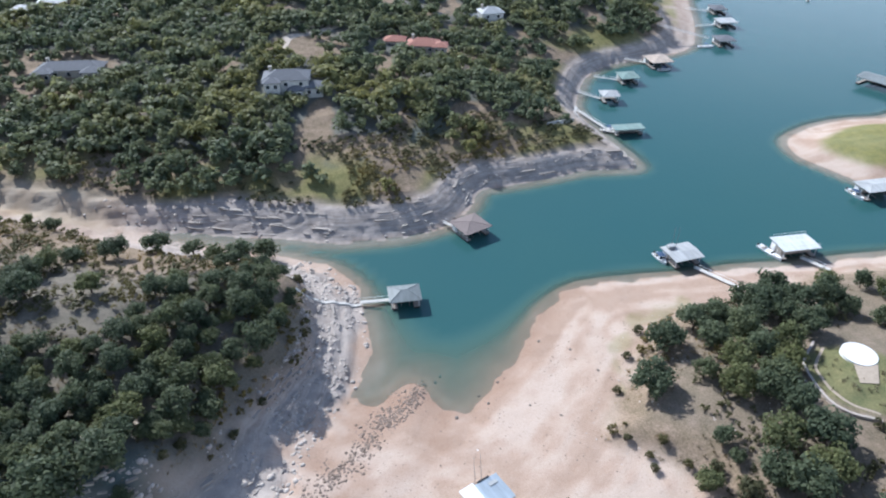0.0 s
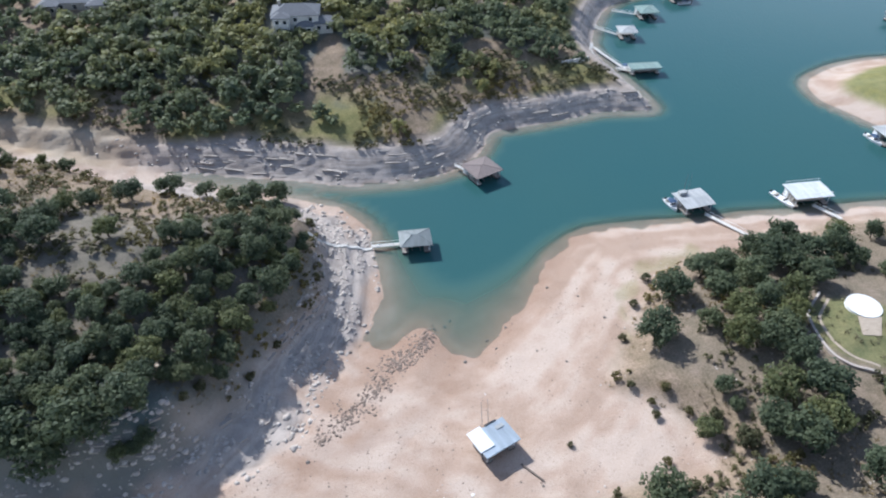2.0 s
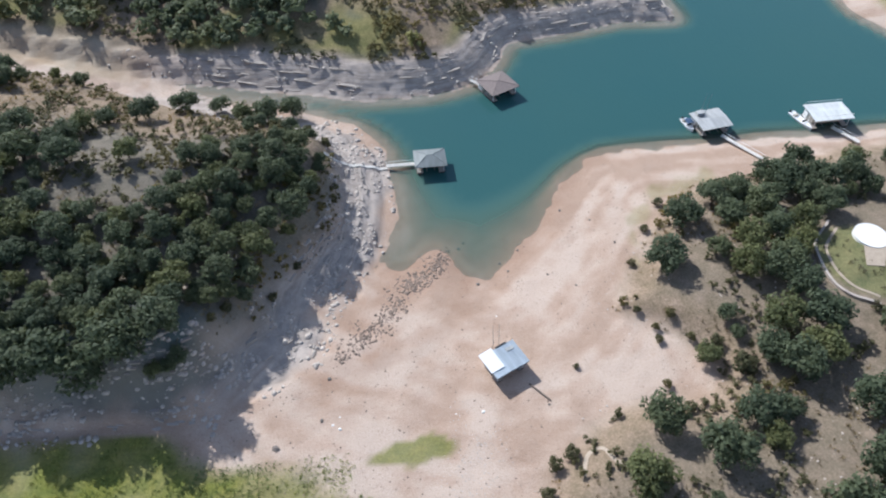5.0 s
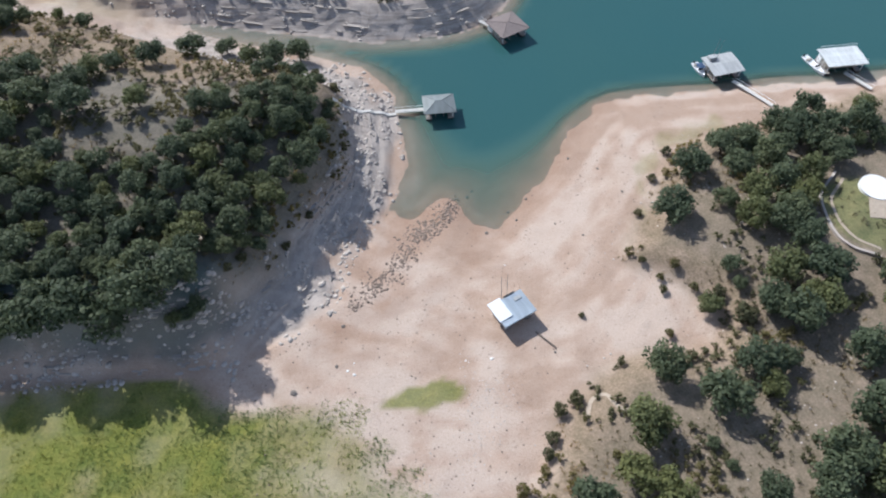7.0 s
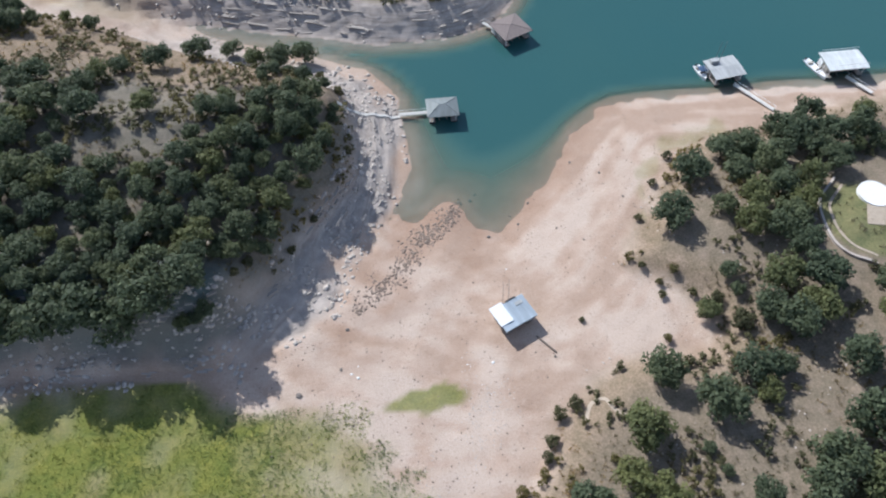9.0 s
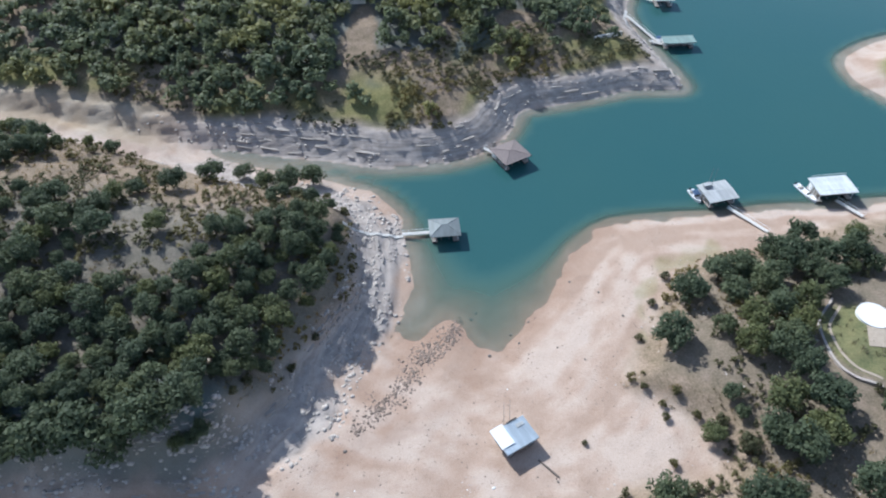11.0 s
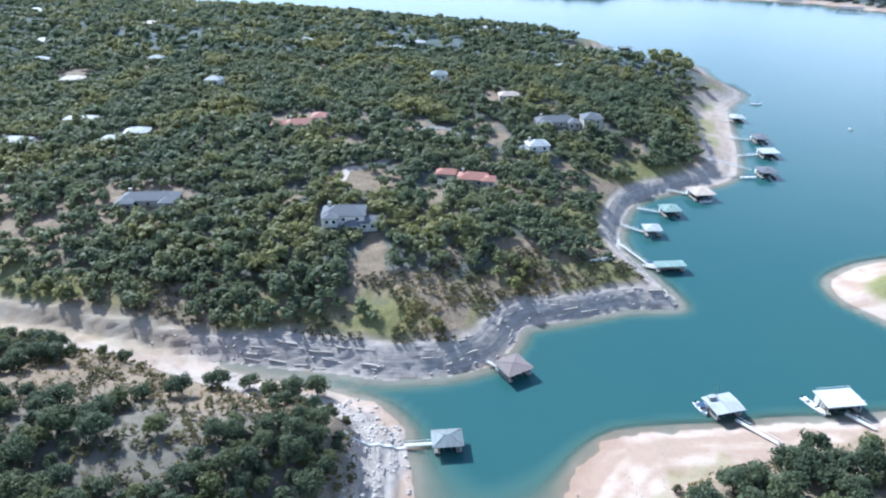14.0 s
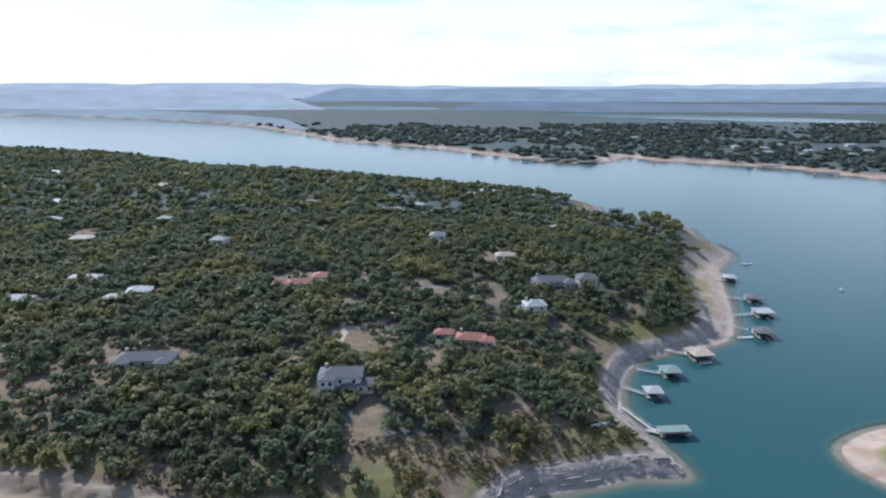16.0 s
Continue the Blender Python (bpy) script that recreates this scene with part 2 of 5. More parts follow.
    z = z + 0.5 * rough * step(np.maximum(dn, np.maximum(dl, dr)), 14, 30) + 0.10 * rough * (z > 0.3) + 2.5 * fbm(x, y, 70, 31, 2) * step(dn, 30, 90) * near
    z = z + 0.35 * bank_mask * fbm(x, y, 2.4, 41, 2) * (z > 0.3)
    # low bars and runnels of the dry bed
    bed = (z > -0.6) * (1 - step(np.maximum(dl, np.maximum(dr, dn)), -2, 3)) * (y < 145) * (x > -60) * (x < 130)
    z = z + bed * (0.30 * fbm(x + 0.5 * y, 0.45 * y - 0.2 * x, 7, 141, 3) + 0.16 * fbm(x, y, 2.6, 145, 2))
    return z, dict(dw=dw, dn=dn, dl=dl, dr=dr, ds=ds, df=df, bank=bank_mask, wb=wb, wide=wide)


def axis(lo, a, b, hi, fine, grow):
    mid = list(np.arange(a, b + fine / 2, fine))
    up, d, v = [], fine, mid[-1]
    while v < hi:
        d *= grow
        v += d
        up.append(min(v, hi))
    down, d, v = [], fine, a
    while v > lo:
        d *= grow
        v -= d
        down.append(max(v, lo))
    return np.array(down[::-1] + mid + up)


def sheet(name, xs, ys, z, attrs, material):
    nx, ny = len(xs), len(ys)
    gx, gy = np.meshgrid(xs, ys)
    co = np.stack([gx.ravel(), gy.ravel(), z.ravel()], 1).astype(np.float32)
    i = np.arange((ny - 1) * (nx - 1))
    r = i // (nx - 1) * nx + i % (nx - 1)
    quads = np.stack([r, r + 1, r + nx + 1, r + nx], 1).astype(np.int32)
    me = bpy.data.meshes.new(name)
    me.vertices.add(len(co))
    me.vertices.foreach_set("co", co.ravel())
    me.loops.add(quads.size)
    me.loops.foreach_set("vertex_index", quads.ravel())
    me.polygons.add(len(quads))
    me.polygons.foreach_set("loop_start", np.arange(0, quads.size, 4, dtype=np.int32))
    me.polygons.foreach_set("use_smooth", np.ones(len(quads), bool))
    me.update(calc_edges=True)
    for k, v in attrs.items():
        a = me.attributes.new(k, "FLOAT", "POINT")
        a.data.foreach_set("value", v.ravel().astype(np.float32))
    me.materials.append(material)
    return new(name, me)


def ground_material():
    m, n, l, b = mat("ground_soil", 0.92, 0, 0.2)
    big, mid, fine = noise_node(n, l, 0.06, 4), noise_node(n, l, 0.35, 5), noise_node(n, l, 2.2, 4, rough=0.7)
    sand = mixc(n, l, 0.5, ramp(n, l, big, ((0.3, (0.41, 0.26, 0.18)), (0.7, (0.55, 0.425, 0.335)))),
                ramp(n, l, mid, ((0.3, (0.42, 0.295, 0.225)), (0.7, (0.57, 0.465, 0.385)))))
    sand = mixc(n, l, maths(n, l, "MULTIPLY", ramp(n, l, fine, ((0.6, (0, 0, 0)), (0.75, (1, 1, 1)))), 0.35), sand, (0.62, 0.56, 0.48))
    layers = noise_node(n, l, 1.0, 4, stretch=(0.05, 0.05, 2.6))
    rock = mixc(n, l, 0.5, ramp(n, l, layers, ((0.32, (0.20, 0.17, 0.15)), (0.5, (0.42, 0.36, 0.315)), (0.68, (0.53, 0.46, 0.40)))),
                ramp(n, l, mid, ((0.3, (0.26, 0.225, 0.195)), (0.7, (0.54, 0.47, 0.41)))))
    rock = mixc(n, l, maths(n, l, "MULTIPLY", ramp(n, l, fine, ((0.55, (0, 0, 0)), (0.7, (1, 1, 1)))), 0.4), rock, (0.15, 0.135, 0.115))
    dry = mixc(n, l, 0.55, ramp(n, l, mid, ((0.3, (0.18, 0.14, 0.085)), (0.55, (0.31, 0.23, 0.16)), (0.75, (0.45, 0.335, 0.255)))),
               ramp(n, l, fine, ((0.35, (0.10, 0.085, 0.05)), (0.65, (0.34, 0.255, 0.18)))))
    grit = noise_node(n, l, 5.0, 4, rough=0.75)
    sand = mixc(n, l, 0.5, sand, ramp(n, l, grit, ((0.35, (0.24, 0.16, 0.11)), (0.5, (0.46, 0.345, 0.26)), (0.68, (0.67, 0.585, 0.50)))))
    grass = mixc(n, l, 0.5, ramp(n, l, mid, ((0.3, (0.10, 0.14, 0.025)), (0.7, (0.27, 0.25, 0.05)))),
                 ramp(n, l, fine, ((0.35, (0.07, 0.10, 0.02)), (0.65, (0.25, 0.25, 0.06)))))
    # woodland floor; its blue cast is distance haze put into the colour
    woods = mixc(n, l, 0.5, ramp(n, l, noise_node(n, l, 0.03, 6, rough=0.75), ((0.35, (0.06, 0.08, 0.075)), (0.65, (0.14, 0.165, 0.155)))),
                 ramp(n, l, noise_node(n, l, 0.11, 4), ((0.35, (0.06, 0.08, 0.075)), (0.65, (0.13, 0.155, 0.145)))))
    sand = mixc(n, l, 0.42, sand, ramp(n, l, attr(n, "strand"), ((0.25, (0.31, 0.20, 0.135)), (0.5, (0.45, 0.325, 0.245)), (0.85, (0.60, 0.505, 0.425)))))
    speck = maths(n, l, "MULTIPLY", ramp(n, l, noise_node(n, l, 1.7, 3, rough=0.8), ((0.60, (0, 0, 0)), (0.68, (1, 1, 1)))), 0.55)
    sand = mixc(n, l, speck, sand, (0.25, 0.175, 0.13))
    c = mixc(n, l, attr(n, "soil"), sand, dry)
    c = mixc(n, l, attr(n, "ledge"), c, rock)
    c = mixc(n, l, attr(n, "turf"), c, grass)
    c = mixc(n, l, attr(n, "litter_shade"), c, woods)
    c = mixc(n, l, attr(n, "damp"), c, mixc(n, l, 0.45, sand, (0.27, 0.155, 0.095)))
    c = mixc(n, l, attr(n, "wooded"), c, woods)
    l.new(c, b.inputs["Base Color"])
    bump(n, l, b, maths(n, l, "ADD", maths(n, l, "MULTIPLY", mid, 0.6), maths(n, l, "MULTIPLY", fine, 0.4)), 0.7, 0.5)
    return m


def water_material():
    m, n, l, b = mat("lake_water", 0.16, 0, 0.5)
    b.inputs["IOR"].default_value = 1.33
    big = noise_node(n, l, 0.02, 3)
    c = mixc(n, l, attr(n, "depth"), (0.13, 0.20, 0.15), (0.042, 0.108, 0.102))
    c = mixc(n, l, maths(n, l, "MULTIPLY", big, 0.35), c, (0.016, 0.085, 0.105))
    l.new(c, b.inputs["Base Color"])
    l.new(attr(n, "cover"), b.inputs["Alpha"])
    w = maths(n, l, "ADD", maths(n, l, "MULTIPLY", noise_node(n, l, 0.8, 4, stretch=(1, 0.45, 1)), 0.7),
              maths(n, l, "MULTIPLY", noise_node(n, l, 0.12, 3, stretch=(0.6, 1, 1)), 0.3))
    bump(n, l, b, w, 0.25, 0.3)
    return m


xs, ys = axis(-4300, -110, 135, 4300, 1.05, 1.042), axis(-700, 28, 270, 4880, 1.05, 1.038)
GX, GY = np.meshgrid(xs, ys)
GZ, ZONE = land(GX, GY)


def ground_z(x, y):
    """The height of the ground sheet at one place."""
    i, j = int(np.searchsorted(xs, x)) - 1, int(np.searchsorted(ys, y)) - 1
    u, v = (x - xs[i]) / (xs[i + 1] - xs[i]), (y - ys[j]) / (ys[j + 1] - ys[j])
    return float((GZ[j, i] * (1 - u) + GZ[j, i + 1] * u) * (1 - v) + (GZ[j + 1, i] * (1 - u) + GZ[j + 1, i + 1] * u) * v)


OPEN = [(0, 332, 6, 4), (19, 317, 6, 4), (-24, 203, 4, 11), (-3, 190, 7, 8), (3, 203, 2.5, 11), (14, 183, 7, 6), (56, 204, 8, 7), (36, 197, 7, 3.5), (-25, 196, 4.5, 12), (-15, 188, 5, 6), (-7, 178, 9, 4), (5, 181, 6, 4), (50, 202, 9, 7), (-28, 262, 9, 12), (-41, 262, 5, 6), (31, 384, 7, 9), (80, 287, 9, 6),
        (-13, 332, 5, 10), (12, 325, 14, 3), (-88, 183, 4, 3), (30, 330, 3, 9), (62, 372, 8, 5), (-68, 335, 12, 5), (-230, 425, 14, 8), (98, 330, 4, 9),
        (-5, 255, 6, 5), (35, 300, 8, 4), (20, 345, 8, 5), (-45, 300, 8, 5), (60, 300, 6, 6), (90, 312, 6, 5), (-90, 332, 10, 4), (-112, 300, 6, 4), (-60, 245, 4, 5), (28, 215, 6, 5)]
cove = step(-(GY - 0.10 * (GX + 40) - 46 - 10 * step(-GX, 34, 50) - 5 * fbm(GX, GY, 14, 55, 3) - 3 * fbm(GX, GY, 3, 56, 2)), -3.5, 4) * (1 - step(GX + 0.45 * (GY - 45) + 16 * fbm(GX, GY, 9, 58, 4), -19, -5)) * (0.92 + 0.3 * fbm(GX, GY, 5, 59, 3)) * (ZONE["dl"] < 1) * (ZONE["dr"] < 0) * (ZONE["dn"] < 0)
grass_fade = 0.55 + 0.45 * step(-GX + 18 * fbm(GX, GY, 7, 179, 3), 14, 40)
cove = cove * grass_fade
patchy = step(-(((GX + 3) / 7.5) ** 2 + ((GY - 50 - 0.15 * GX) / 2.6) ** 2) + 1.4 * fbm(GX, GY, 6, 66, 3), -1, -0.6)
lawn = step(-(((GX - 91) / 11) ** 2 + ((GY - 86) / 11) ** 2), -1.0, -0.75)
spit_turf = step(ZONE["ds"] + 4 * fbm(GX, GY, 12, 70, 2), 7, 11)
valley_turf = step(-np.abs(GY - 172 + 0.24 * (GX + 100)) / 8, -1.2, -0.5) * step(-GX, 70, 95)
terrace = step(ZONE["dn"] - ZONE["wide"], 0, 4) * (1 - step(ZONE["dn"] - ZONE["wide"], 12, 28)) * step(fbm(GX, GY, 16, 75, 3), -0.2, 0.2) * 0.6
soil = np.clip(step(ZONE["dn"] - 24 * ZONE["wb"] - ZONE["wide"], -2, 3) + step(ZONE["dl"], 11, 16) + step(ZONE["dr"] + 3 * fbm(GX, GY, 9, 80, 3), -2, 4), 0, 1)
damp = np.exp(-np.maximum(ZONE["dw"] + 3 * fbm(GX, GY, 8, 99, 3), 0) / 4.0) * step(GX, -9, 5) * (1 - step(GX, 35, 60)) * (GY < 140) * 0.85 + 0.3 * (GZ < 0)
damp = damp + 0.55 * (1 + fbm(GX, GY, 4, 171, 3)) * step(-np.abs(GX + 7 - 0.35 * (GY - 90)) / 10 - 0.4 * fbm(GX, GY, 10, 83, 3), -1.1, -0.3) * (GY < 96) * step(GY + 8 * fbm(GX, GY, 9, 130, 3), 48, 62)
strand = 0.5 * step(-np.abs(ZONE["dw"] - 1.5), -2.5, -0.5) * step(GX, 44, 52) * (GY > 120) * (GX < 200) + 0.5 + 0.9 * fbm(ZONE["dw"] * 7, GX + 0.6 * GY, 26, 94, 4) + 0.35 * fbm(GX, GY, 9, 97, 3)


def along(pts, x, y):
    """The distance to an open line."""
    best = np.full(x.shape, 1e9)
    for (ax, ay), (bx, by) in zip(pts, pts[1:]):
        t = np.clip(((x - ax) * (bx - ax) + (y - ay) * (by - ay)) / ((bx - ax) ** 2 + (by - ay) ** 2), 0, 1)
        best = np.minimum(best, np.hypot(x - ax - t * (bx - ax), y - ay - t * (by - ay)))
    return best


wander = 4.0 * fbm(GX, GY, 5, 161, 4)
damp = damp + 0.4 * (1 + 1.2 * fbm(GX, GY, 3, 169, 2)) * step(-along([(22, 100), (10, 89), (6, 81), (0, 74), (-8, 69), (-18, 64)], GX, GY) + wander, -2.6, -0.8)
pale = step(-along([(46, 117), (38, 105), (33, 92), (31, 82), (27, 76)], GX, GY) + wander, -4.5, -1.0) + step(-along([(9, 56), (9, 49), (5, 42), (-3, 28)], GX, GY) + wander, -6.0, -2.0)
pale = pale + 0.6 * step(-along([(20, 58), (30, 66), (42, 64)], GX, GY) + wander, -5, -2)
verge = step(-along([(45, 92), (47, 104), (54, 112), (68, 119)], GX, GY) + wander, -3.2, -1.0)
strand = strand + 0.28 * pale + 0.5 * fbm(GX, GY, 4, 167, 3)
damp = damp * (1 - 0.8 * np.clip(pale, 0, 1))
open_ground = np.ones_like(GX)
for a, b, u, v in OPEN:
    open_ground = open_ground * step(((GX - a) / (u * 1.3)) ** 2 + ((GY - b) / (v * 1.3)) ** 2 + fbm(GX, GY, 8, 120, 2), 0.7, 1.3)
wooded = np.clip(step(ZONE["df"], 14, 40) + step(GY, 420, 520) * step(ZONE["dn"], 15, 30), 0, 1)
# on the near left bank leaf litter and some of its shade share one mask
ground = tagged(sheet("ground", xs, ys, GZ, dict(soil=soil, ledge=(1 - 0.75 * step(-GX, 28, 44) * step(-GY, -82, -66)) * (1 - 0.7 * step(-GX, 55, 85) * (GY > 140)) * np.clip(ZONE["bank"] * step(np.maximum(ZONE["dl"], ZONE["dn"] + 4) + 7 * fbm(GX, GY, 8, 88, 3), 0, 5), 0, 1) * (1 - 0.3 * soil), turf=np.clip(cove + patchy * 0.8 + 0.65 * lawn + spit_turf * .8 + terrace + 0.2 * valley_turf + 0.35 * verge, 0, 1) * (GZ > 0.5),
                strand=np.clip(strand, 0, 1), litter_shade=0.75 * open_ground * step(ZONE["dn"] - 24 * ZONE["wb"] + 8 * fbm(GX, GY, 18, 110, 3), 24, 32) * step(fbm(GX, GY, 40, 91, 3), -0.22, -0.02) + 0.75 * step(ZONE["dl"] + 4 * fbm(GX, GY, 6, 173, 3), 3, 8) * step(-GX, 30, 44) * step(-GY, -80, -66) + 0.45 * step(ZONE["dl"] + 3 * fbm(GX, GY, 8, 135, 3), 10, 15) * step(-GY - 10 * fbm(GX, GY, 20, 133, 3), -128, -116) + 0.22 * step(ZONE["dr"], 4, 12), damp=np.clip(damp, 0, 0.9), wooded=wooded), ground_material()),
                "dry lake shore of pink sand, limestone ledges and scrubby hills", "ground", kind="structure")
wx, wy = axis(-4300, -80, 170, 4300, 2.5, 1.06), axis(-700, 80, 330, 4880, 2.5, 1.06)
WX, WY = np.meshgrid(wx, wy)
WZ = land(WX, WY)[0]
depth = np.maximum(-WZ, 0)
water = tagged(sheet("water", wx, wy, np.zeros_like(WZ), dict(depth=step(depth, 0.3, 3.0), cover=0.14 + 0.86 * step(depth, -0.9, 2.3)), water_material()),
               "calm teal lake water, clear over the shallows", "water", kind="structure")


# ---- builders ----
def part(name, bm, material, parent=None, label=""):
    me = bpy.data.meshes.new(name)
    bm.to_mesh(me)
    bm.free()
    me.materials.append(material)
    ob = new(name, me)
    ob.parent = parent
    return tagged(ob, label)


def base(name, x, y, z, turn=0.0):
    ob = new(name)
    ob.empty_display_size = 0.5
    ob.matrix_basis = pose(x, y, z, 0, 0, turn)
    return ob


def box(bm, x, y, z, sx, sy, sz, rz=0.0, bevel=0.0, ry=0.0, rx=0.0):
    """A box with its middle at x, y, z."""
    r = bmesh.ops.create_cube(bm, size=1, matrix=pose(x, y, z, rx, ry, rz) @ Matrix.Diagonal((sx, sy, sz, 1)))
    if bevel:
        es = list({e for v in r["verts"] for e in v.link_edges})
        bmesh.ops.bevel(bm, geom=es, offset=bevel, segments=1, affect="EDGES")
    return bm


def tube(bm, a, b, r0, r1=None, sides=6):
    a, b = Vector(a), Vector(b)
    m = Matrix.Translation((a + b) / 2) @ (b - a).to_track_quat("Z", "Y").to_matrix().to_4x4()
    bmesh.ops.create_cone(bm, cap_ends=True, segments=sides, radius1=r0, radius2=r0 if r1 is None else r1, depth=(b - a).length, matrix=m)
    return bm


def joined(name, templates, picks, places, material, parent=None):
    """Many small shapes in one mesh: templates are (verts, faces), all faces of one size; places are (x, y, z, scale, stretch_z, turn)."""
    vs, fs, off = [], [], 0
    for k, (x, y, z, s, sz, a) in zip(picks, places):
        v, f = templates[k]
        c, q = math.cos(a), math.sin(a)
        w = np.stack([v[:, 0] * c - v[:, 1] * q, v[:, 0] * q + v[:, 1] * c, v[:, 2] * sz], 1) * s + (x, y, z)
        vs.append(w)
        fs.append(f + off)
        off += len(v)
    vs, fs = np.concatenate(vs).astype(np.float32), np.concatenate(fs).astype(np.int32)
    me = bpy.data.meshes.new(name)
    me.vertices.add(len(vs))
    me.vertices.foreach_set("co", vs.ravel())
    me.loops.add(fs.size)
    me.loops.foreach_set("vertex_index", fs.ravel())
    me.polygons.add(len(fs))
    me.polygons.foreach_set("loop_start", np.arange(0, fs.size, fs.shape[1], dtype=np.int32))
    me.update(calc_edges=True)
    me.materials.append(material)
    ob = new(name, me)
    ob.parent = parent
    return ob


def crown(rng, clumps, per, leaf, flat=0.8, spread=0.36, ruffle=0.45, broad=0.6):
    """Leaves in clumps round a crown of about one metre's radius, its middle at 0.95 m."""
    d = rng.normal(size=(clumps * 3, 3))
    d /= np.linalg.norm(d, axis=1)[:, None]
    d = d[d[:, 2] > -0.45][:clumps]
    c = d * rng.uniform(0.35, 0.82, (len(d), 1)) * (1, 1, flat)
    c = np.repeat(c, per, 0)
    e = rng.normal(size=c.shape)
    e /= np.linalg.norm(e, axis=1)[:, None]
    p = c + e * spread * rng.uniform(0.55, 1.0, (len(c), 1)) + (0, 0, 0.95)
    nrm = e + np.array((0, 0, 0.5)) + rng.normal(size=c.shape) * ruffle
    nrm /= np.linalg.norm(nrm, axis=1)[:, None]
    u = np.cross(nrm, rng.normal(size=c.shape))
    u /= np.linalg.norm(u, axis=1)[:, None]
    v = np.cross(nrm, u)
    s = leaf * rng.uniform(0.6, 1.3, (len(c), 1))
    leaf_tri = np.stack([p + u * s, p + (v * broad * 1.35 - u * 0.5) * s, p - (v * broad * 1.35 + u * 0.5) * s], 1)
    return leaf_tri.reshape(-1, 3), np.arange(len(p) * 3).reshape(-1, 3)


def mesh_of(name, template, material):
    me = bpy.data.meshes.new(name)
    me.from_pydata(template[0].tolist(), [], template[1].tolist())
    me.materials.append(material)
    return me


def rock_template(rng):
    bm = bmesh.new()
    bmesh.ops.create_icosphere(bm, subdivisions=1, radius=0.5)
    for v in bm.verts:
        v.co = Vector((v.co.x * rng.uniform(0.8, 1.3), v.co.y * rng.uniform(0.7, 1.1), max(-0.18, v.co.z * rng.uniform(0.5, 0.8))))
    out = np.array([v.co[:] for v in bm.verts]), np.array([[v.index for v in f.verts] for f in bm.faces])
    bm.free()
    return out


# ---- trees ----
rng = np.random.default_rng(5)


def tree(name, kind, seed, leaf_mat, flat, label):
    g = np.random.default_rng(seed)
    top = base(name, 0, 0, -500)
    bm = bmesh.new()
    bend = (g.uniform(-0.1, 0.1), g.uniform(-0.1, 0.1), 0.42)
    tube(bm, (0, 0, -0.12), bend, 0.085, 0.06)
    for k in range(5):
        a = k * 1.257 + g.uniform(-0.4, 0.4)
        mid = (bend[0] + 0.28 * math.cos(a), bend[1] + 0.28 * math.sin(a), 0.72)
        tube(bm, bend, mid, 0.05, 0.03, 5)
        tube(bm, mid, (0.62 * math.cos(a), 0.62 * math.sin(a), 0.95 + g.uniform(-0.1, 0.25)), 0.03, 0.012, 4)
    part("trunk", bm, BARK, top)
    ob = new("crown", mesh_of("crown", crown(g, 34, 56, 0.084, flat, 0.34), leaf_mat))
    ob.parent = top
    return tagged(top, label, "tree", group=kind)


OAK_LABEL, JUN_LABEL = "dark green live oak with a dense rounded crown on dry ground", "dusty green juniper tree with an uneven clumped crown"
oaks = [tree("live_oak_tree", "oaks on the near hillsides", 10 + k, OAK, 0.8, OAK_LABEL) for k in range(4)]
junipers = [tree("juniper_tree", "junipers on the near hillsides", 20 + k, OAK, 1.0, JUN_LABEL) for k in range(3)]
near_trees = []


def clear_of(x, y, r, taken, pack=0.55):
    return all((x - a) ** 2 + (y - b) ** 2 > (pack * (r + c)) ** 2 for a, b, c in taken)


RIGHT_TREES = [(40, 52, 4.4), (49, 46, 4.9), (57, 101, 4.6), (50, 89, 4.8), (61, 90, 3.0), (34, 41, 4.8), (31, 33, 4.0), (23, 29, 4.6), (35, 29, 4.4),
               (45, 38, 1.5), (47, 34, 1.3), (52, 30, 3.2), (65, 35, 5.2), (61, 30, 4.4), (70, 31, 4.6), (72, 42, 4.8), (75, 53, 4.8), (57, 53, 4.2), (62, 53, 2.8),
               (58, 48, 2.8), (53, 66, 2.8), (67, 61, 5.0), (63, 65, 4.0), (72, 64, 4.6), (67, 72, 4.6), (75, 71, 4.8), (59, 70, 1.8), (58, 74, 2.4)]
GROVE = [(65, 106, 4.2), (71, 108, 4.3), (73, 101, 4.2), (83, 111, 4.6), (90, 120, 4.6), (91, 111, 4.4), (89, 102, 4.2), (81, 97, 4.2), (74, 94, 4.4),
         (68, 91, 4.2), (73, 85, 4.4), (65, 85, 4.0), (98, 112, 4.6), (81, 114, 4.4), (66, 99, 4.2), (77, 90, 4.0), (70, 83, 3.8), (74, 79, 4.2), (77, 105, 4.2), (86, 106, 4.0)]
BANK_TREES = [(-94, 62, 5.6), (-86, 63, 5.4), (-79, 62, 5.8), (-72, 63, 5.6), (-66, 63.5, 6.0), (-60, 62.5, 5.4), (-54, 64.5, 6.0), (-47, 69, 4.6), (-102, 64, 5.4), (-110, 66, 5.2)]
LEFT_TREES = [(-35, 84, 2.9), (-48, 69, 3.6), (-43, 86, 2.6), (-28, 101, 4.0), (-33, 109, 4.0), (-41, 144, 4.4), (-35, 147, 4.0), (-66, 132, 3.6),
              (-63, 111, 3.0), (-75, 109, 4.2), (-84, 110, 4.6), (-88, 119, 4.4), (-47, 143, 3.6), (-54, 148, 3.0), (-29, 116, 3.2)]
